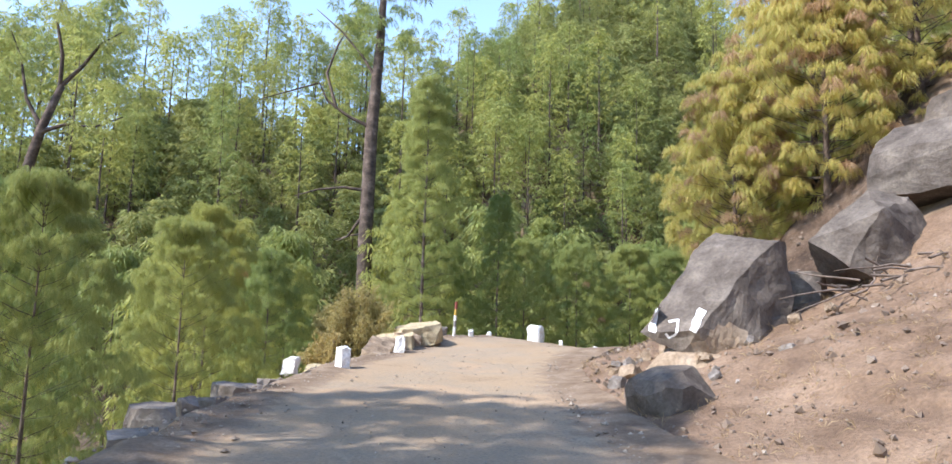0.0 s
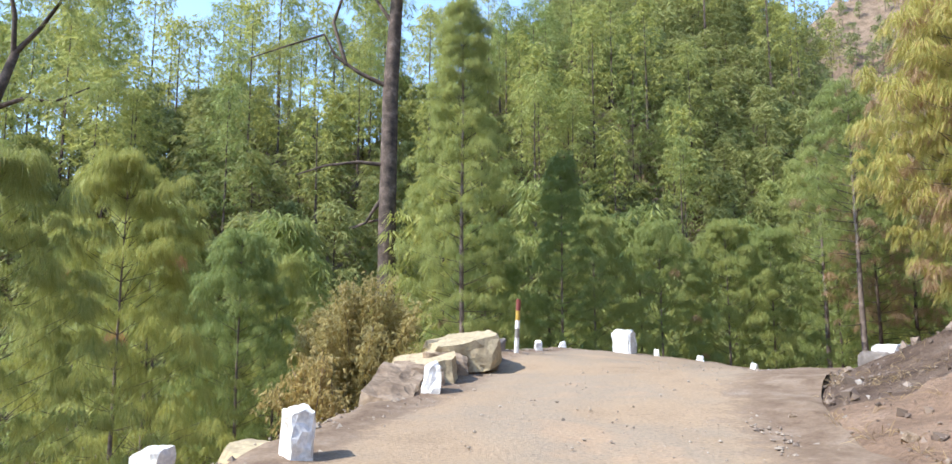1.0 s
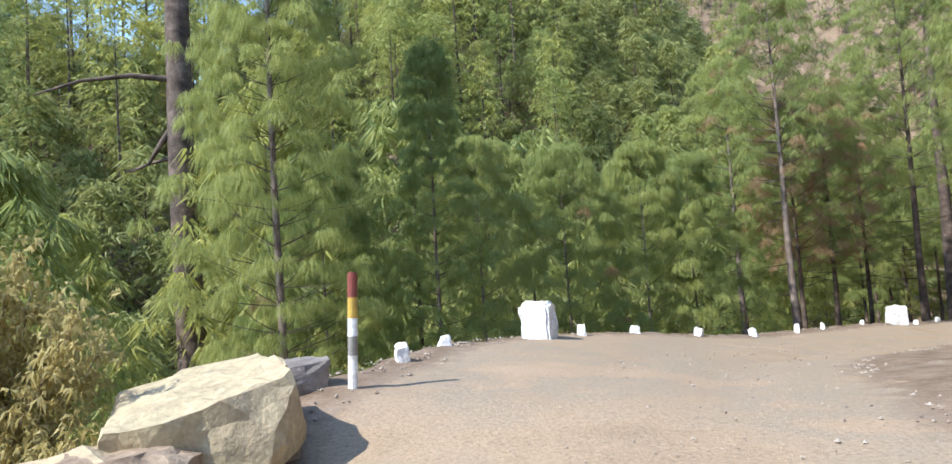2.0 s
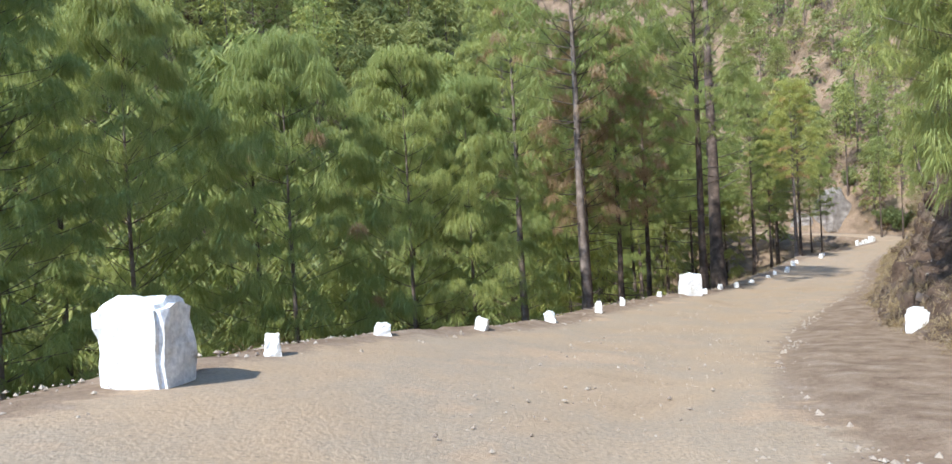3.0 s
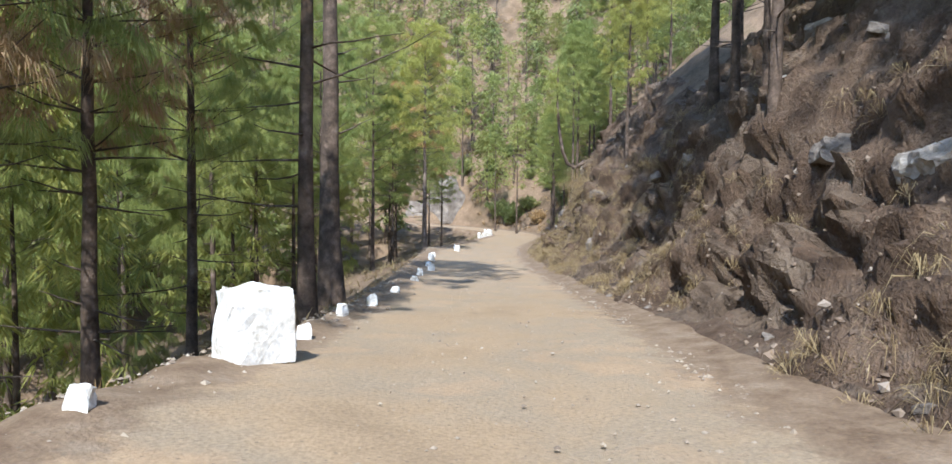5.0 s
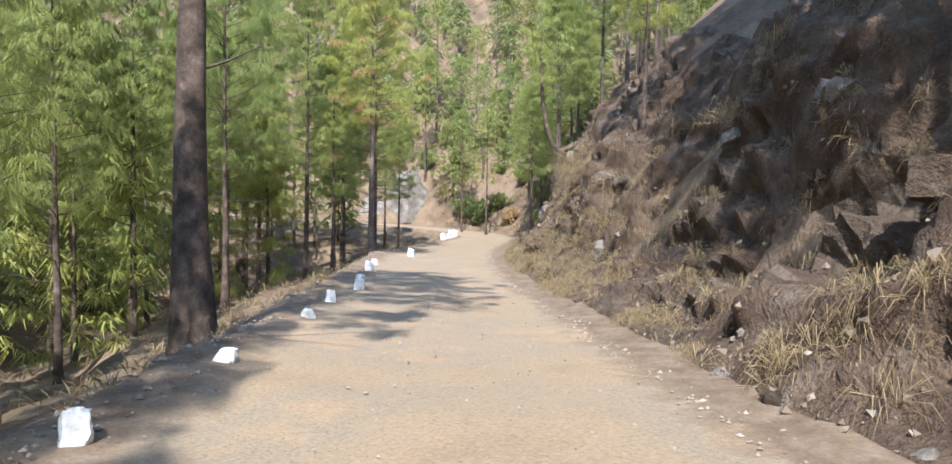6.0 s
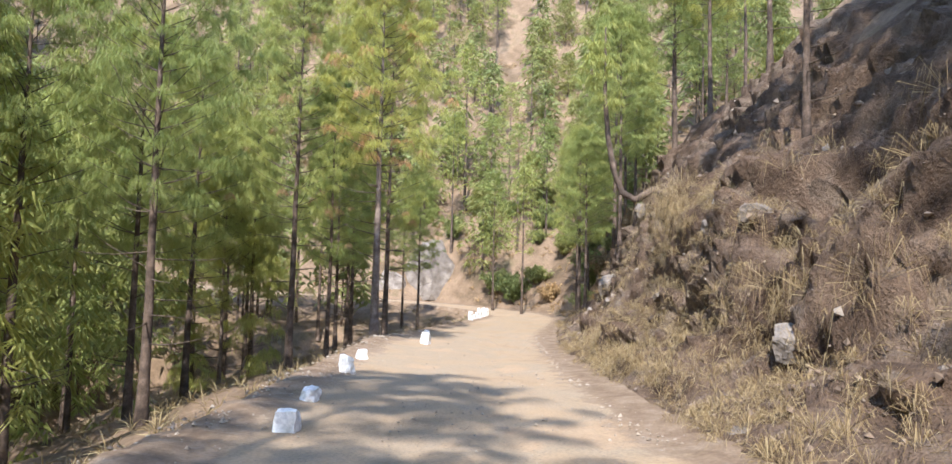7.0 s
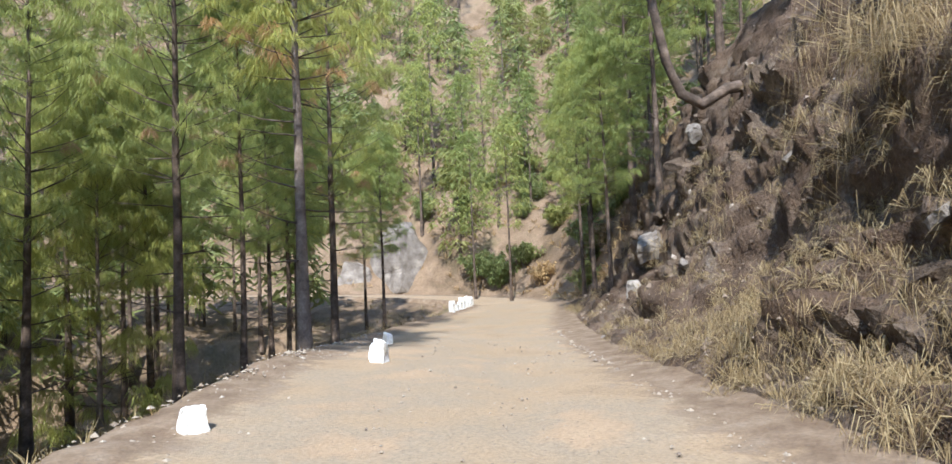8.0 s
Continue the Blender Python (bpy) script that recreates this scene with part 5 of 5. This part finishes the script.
shrub("dry_shrub", -19.6, -5.6, land(-19.6, -5.6), 3.3, 3.9, 7800, DRYLEAF, "dense dry brown shrub with hanging withered leaves behind the slabs", 61, (0.14, 0.03))
shrub("dry_shrub", -20.2, -7.6, land(-20.2, -7.6), 1.9, 2.2, 2000, DRYLEAF, "dry brown shrub with withered leaves below the slabs", 62, (0.14, 0.03))
for k, (x, y) in enumerate(((80, 62), (84, 66), (86, 60), (82, 55), (84, 77), (88, 70), (80, 82), (86, 84), (79, 51), (92, 63), (78, 79), (91, 76), (86, 51), (92, 55), (76.5, 50), (78, 47), (74, 48.5), (82, 48), (80.5, 57.5), (79, 59.5), (83, 70), (87, 65), (90, 59))):
    shrub("olive_shrub", x, y, land(x, y) - 0.1, GR.uniform(2.5, 4.5), GR.uniform(1.6, 3.2), 520, NEEDLES_OLIVE, "olive-green shrub on the dry slope by the far bend", 100 + k, (0.4, 0.12))


n = 0
while n < 14:
    x, y = GR.uniform(68, 86), GR.uniform(40, 60)
    i_, d_ = nearest(np.array([x]), np.array([y]))
    if -17 < d_[0] < -4.6:
        shrub("olive_shrub", x, y, land(x, y) - 0.1, GR.uniform(1.6, 3.0), GR.uniform(1.0, 2.2), 300, NEEDLES_OLIVE if n % 3 else DRYGRASS, "low scrubby bush on the dry slope by the far bend", 140 + n, (0.32, 0.09))
        n += 1


def dry_sticks(x, y, z, n, spread, seed):
    rng = np.random.default_rng(seed)
    root = new("dry_branches")
    root.location = (x, y, z)
    for k in range(n):
        an = rng.uniform(-0.6, 0.6) + (math.pi if rng.random() < 0.5 else 0)
        p = rng.normal(0, spread * 0.3, 3) * np.array([1, 1, 0.5])
        d = np.array([math.cos(an), math.sin(an), rng.uniform(-0.15, 0.35)])
        pts = [p]
        for q in range(4):
            d = d + rng.normal(0, 0.16, 3)
            pts.append(pts[-1] + d / np.linalg.norm(d) * spread * 0.22)
        v, f = tube(pts, [0.03, 0.025, 0.019, 0.013, 0.006], 5)
        part("branch", mesh_of("branch", v, f, [PALE_BARK], True), root)
    tagged(root, "heap of dry bare branches against the boulders", "brush heap")


dry_sticks(-6.7, -17.4, 2.55, 20, 1.9, 5)

# rocks in the bank and at its foot
RR = np.random.default_rng(23)
rock_kinds = [stone_mesh(RR, 1.0, RR.uniform(0.6, 1.0), RR.uniform(0.4, 0.8), BANK_ROCK if k % 3 else ROCK, 14, 0.13, fine=2) for k in range(9)]
for k in range(120):
    s_, a_ = RR.uniform(along_of(-12, -3), along_of(60, 47.5)), RR.choice([3.3 + abs(RR.normal(0, 0.35)), RR.uniform(4.5, 10.5)])
    p = bank_point(s_, float(a_))
    ob = new("rock", rock_kinds[int(RR.integers(9))])
    z_ = RR.uniform(0.12, 0.3) if a_ < 4.5 else RR.uniform(0.2, 0.85)
    ob.location, ob.scale = tuple(p - np.array([0, 0, 0.45 * z_])), (z_, z_ * RR.uniform(0.7, 1.2), z_ * RR.uniform(0.6, 1.1))
    ob.rotation_euler = tuple(RR.uniform(-0.6, 0.6, 2)) + (float(RR.uniform(0, 6.28)),)
    tagged(ob, "broken rock lodged in the cut bank", "rock", "rocks of the bank")
# pale slabs of bare rock that break out of the bank
for k, (x_, y_, z_, sx_, sy_, sz_, turn_) in enumerate(((35.4, 27.1, 1.35, 1.0, 0.8, 0.22, 0.5), (35.7, 27.1, 0.85, 0.8, 0.7, 0.25, 0.7), (34.3, 26.2, 1.0, 0.6, 0.6, 0.4, 0.2),
                                                       (18.9, 13.5, 2.2, 1.3, 0.8, 0.5, 0.6), (19.6, 12.6, 3.6, 1.2, 0.9, 0.5, 0.9), (16.9, 11.7, 1.05, 1.1, 0.7, 0.45, 0.5), 
                                                       (13.2, 9.6, 0.6, 1.0, 0.6, 0.4, 0.6), (23.0, 17.0, 1.6, 0.9, 0.7, 0.4, 0.5), (50.2, 37.4, 0.4, 0.9, 0.9, 0.8, 0.3), (49.4, 37.4, -0.6, 0.7, 0.6, 0.6, 0.9), (31.4, 25.2, -1.2, 0.5, 0.4, 0.5, 0.1))):
    i_ = int(np.argmin(((BANK_P - np.array((x_, y_, z_))) ** 2).sum(2)))
    p = BANK_P.reshape(-1, 3)[i_]
    ob = new("rock_slab", stone_mesh(RR, sx_, sy_, sz_, ROCK if k % 3 else PALE_ROCK, 12, 0.16, fine=3))
    ob.location, ob.rotation_euler = tuple(p - np.array([0, 0, 0.7 * sz_])), (float(RR.uniform(-0.25, 0.25)), float(RR.uniform(-0.25, 0.25)), turn_)
    tagged(ob, "pale slab of bare rock breaking out of the bank", "rock slab", "rocks of the bank")
# rubble under the painted boulder and on the earth slope
tan_kinds = [stone_mesh(RR, 1.0, RR.uniform(0.6, 1.0), RR.uniform(0.5, 0.9), BROWN_ROCK if k % 4 else ROCK, 14, 0.13, fine=2) for k in range(7)]
for k in range(64):
    x_, y_ = -10.6 + RR.normal(0, 0.9), -16.3 + RR.normal(0, 1.5)
    ob = new("rock", tan_kinds[int(RR.integers(7))])
    z_ = RR.uniform(0.08, 0.42)
    ob.location, ob.scale = (x_, y_, max(land(x_, y_), road_z(x_, y_)) + 0.05 - 0.2 * z_), (z_, z_, z_)
    ob.rotation_euler = tuple(RR.uniform(0, 3, 3))
    tagged(ob, "small broken rock in the rubble under the boulders", "rock", "rubble")
for x_, y_, w_, h_, lab in ((-19.0, -16.6, 0.8, 0.25, "flat grey stone"), (-19.3, -18.0, 0.9, 0.28, "flat grey stone"), (-19.2, -19.4, 0.7, 0.25, "flat grey stone"), (-18.9, -22.6, 0.8, 0.22, "flat grey stone"), (-19.4, -21.0, 0.8, 0.3, "flat grey stone"), (-18.65, -21.6, 0.34, 0.55, "upright pale grey stone"),
                          (-18.7, -14.2, 0.8, 0.35, "flat brown stone"), (-18.0, -12.2, 0.9, 0.3, "flat brown stone"), (-17.4, -8.2, 0.8, 0.22, "flat brown stone"), (-17.0, -7.2, 0.5, 0.2, "flat brown stone")):
    ob = new("edge_stone", stone_mesh(RR, w_, w_ * 0.75, h_, ROCK if "grey" in lab else SLAB, 7, 0.07, fine=2))
    ob.location, ob.rotation_euler = (x_, y_, max(land(x_, y_), road_z(x_, y_) - 0.3) - 0.05), (float(RR.uniform(-0.1, 0.1)), float(RR.uniform(-0.1, 0.1)), float(RR.uniform(0, 6)))
    tagged(ob, lab + " laid along the outer edge of the road", "edge stone", "edge stones")
# single stones that stand out
for name, x_, y_, z_, sx_, sy_, sz_, mat_, lab in (("white_stone", 25.86, 21.5, -1.75, 0.46, 0.42, 0.36, WHITE, "white-washed stone at the foot of the bank"),
                                                  ("white_boulder", 1.7, 5.0, -0.6, 1.0, 0.6, 0.5, WHITE, "low white-washed boulder at the foot of the bank"),
                                                  ("boulder", -8.5, -6.9, 0.45, 0.85, 0.9, 0.8, ROCK, "grey boulder with a white-washed top at the bank's foot"),
                                                  ("white_stone", -8.45, -6.9, 1.1, 0.62, 0.5, 0.3, WHITE, "white-washed stone on a grey boulder")):
    ob = new(name, stone_mesh(RR, sx_, sy_, sz_, mat_, 6, 0.06, fine=2))
    ob.location, ob.rotation_euler = (x_, y_, z_), (0, 0, float(RR.uniform(0, 0.8)))
    tagged(ob, lab, "stone")


def curved_pine():
    """A small pine whose stem sags out of the bank's lip before it rises."""
    rng = np.random.default_rng(71)
    root = new("curved_pine_tree")
    root.location = (47.2, 33.3, 3.6)
    side = np.array([0.533, -0.845, 0.0])
    pts = [side * u + np.array([0, 0, w]) for u, w in ((0.9, 0.1), (0.0, 0.0), (-0.7, -0.42), (-1.25, -0.1), (-1.6, 0.8), (-1.85, 2.2), (-2.0, 4.0), (-2.0, 7.0))]
    v, f = tube(pts, [0.17, 0.16, 0.15, 0.14, 0.13, 0.115, 0.09, 0.03], 9, rng, 0.06)
    part("trunk", mesh_of("trunk", v, f, [BARK], True), root)
    cs = np.array([pts[-1] * q + pts[-2] * (1 - q) + rng.normal(0, 0.7, 3) for q in rng.random(46)])
    bv, bf = mops_of(cs, np.tile([[0, 0, 1.0]], (46, 1)), rng, 50, 0.5, 0.03, 1.1)
    part("crown", mesh_of("crown", bv, bf, [NEEDLES]), root)
    tagged(root, "small pine with a sagging curved stem on the bank's lip", "pine tree")


curved_pine()
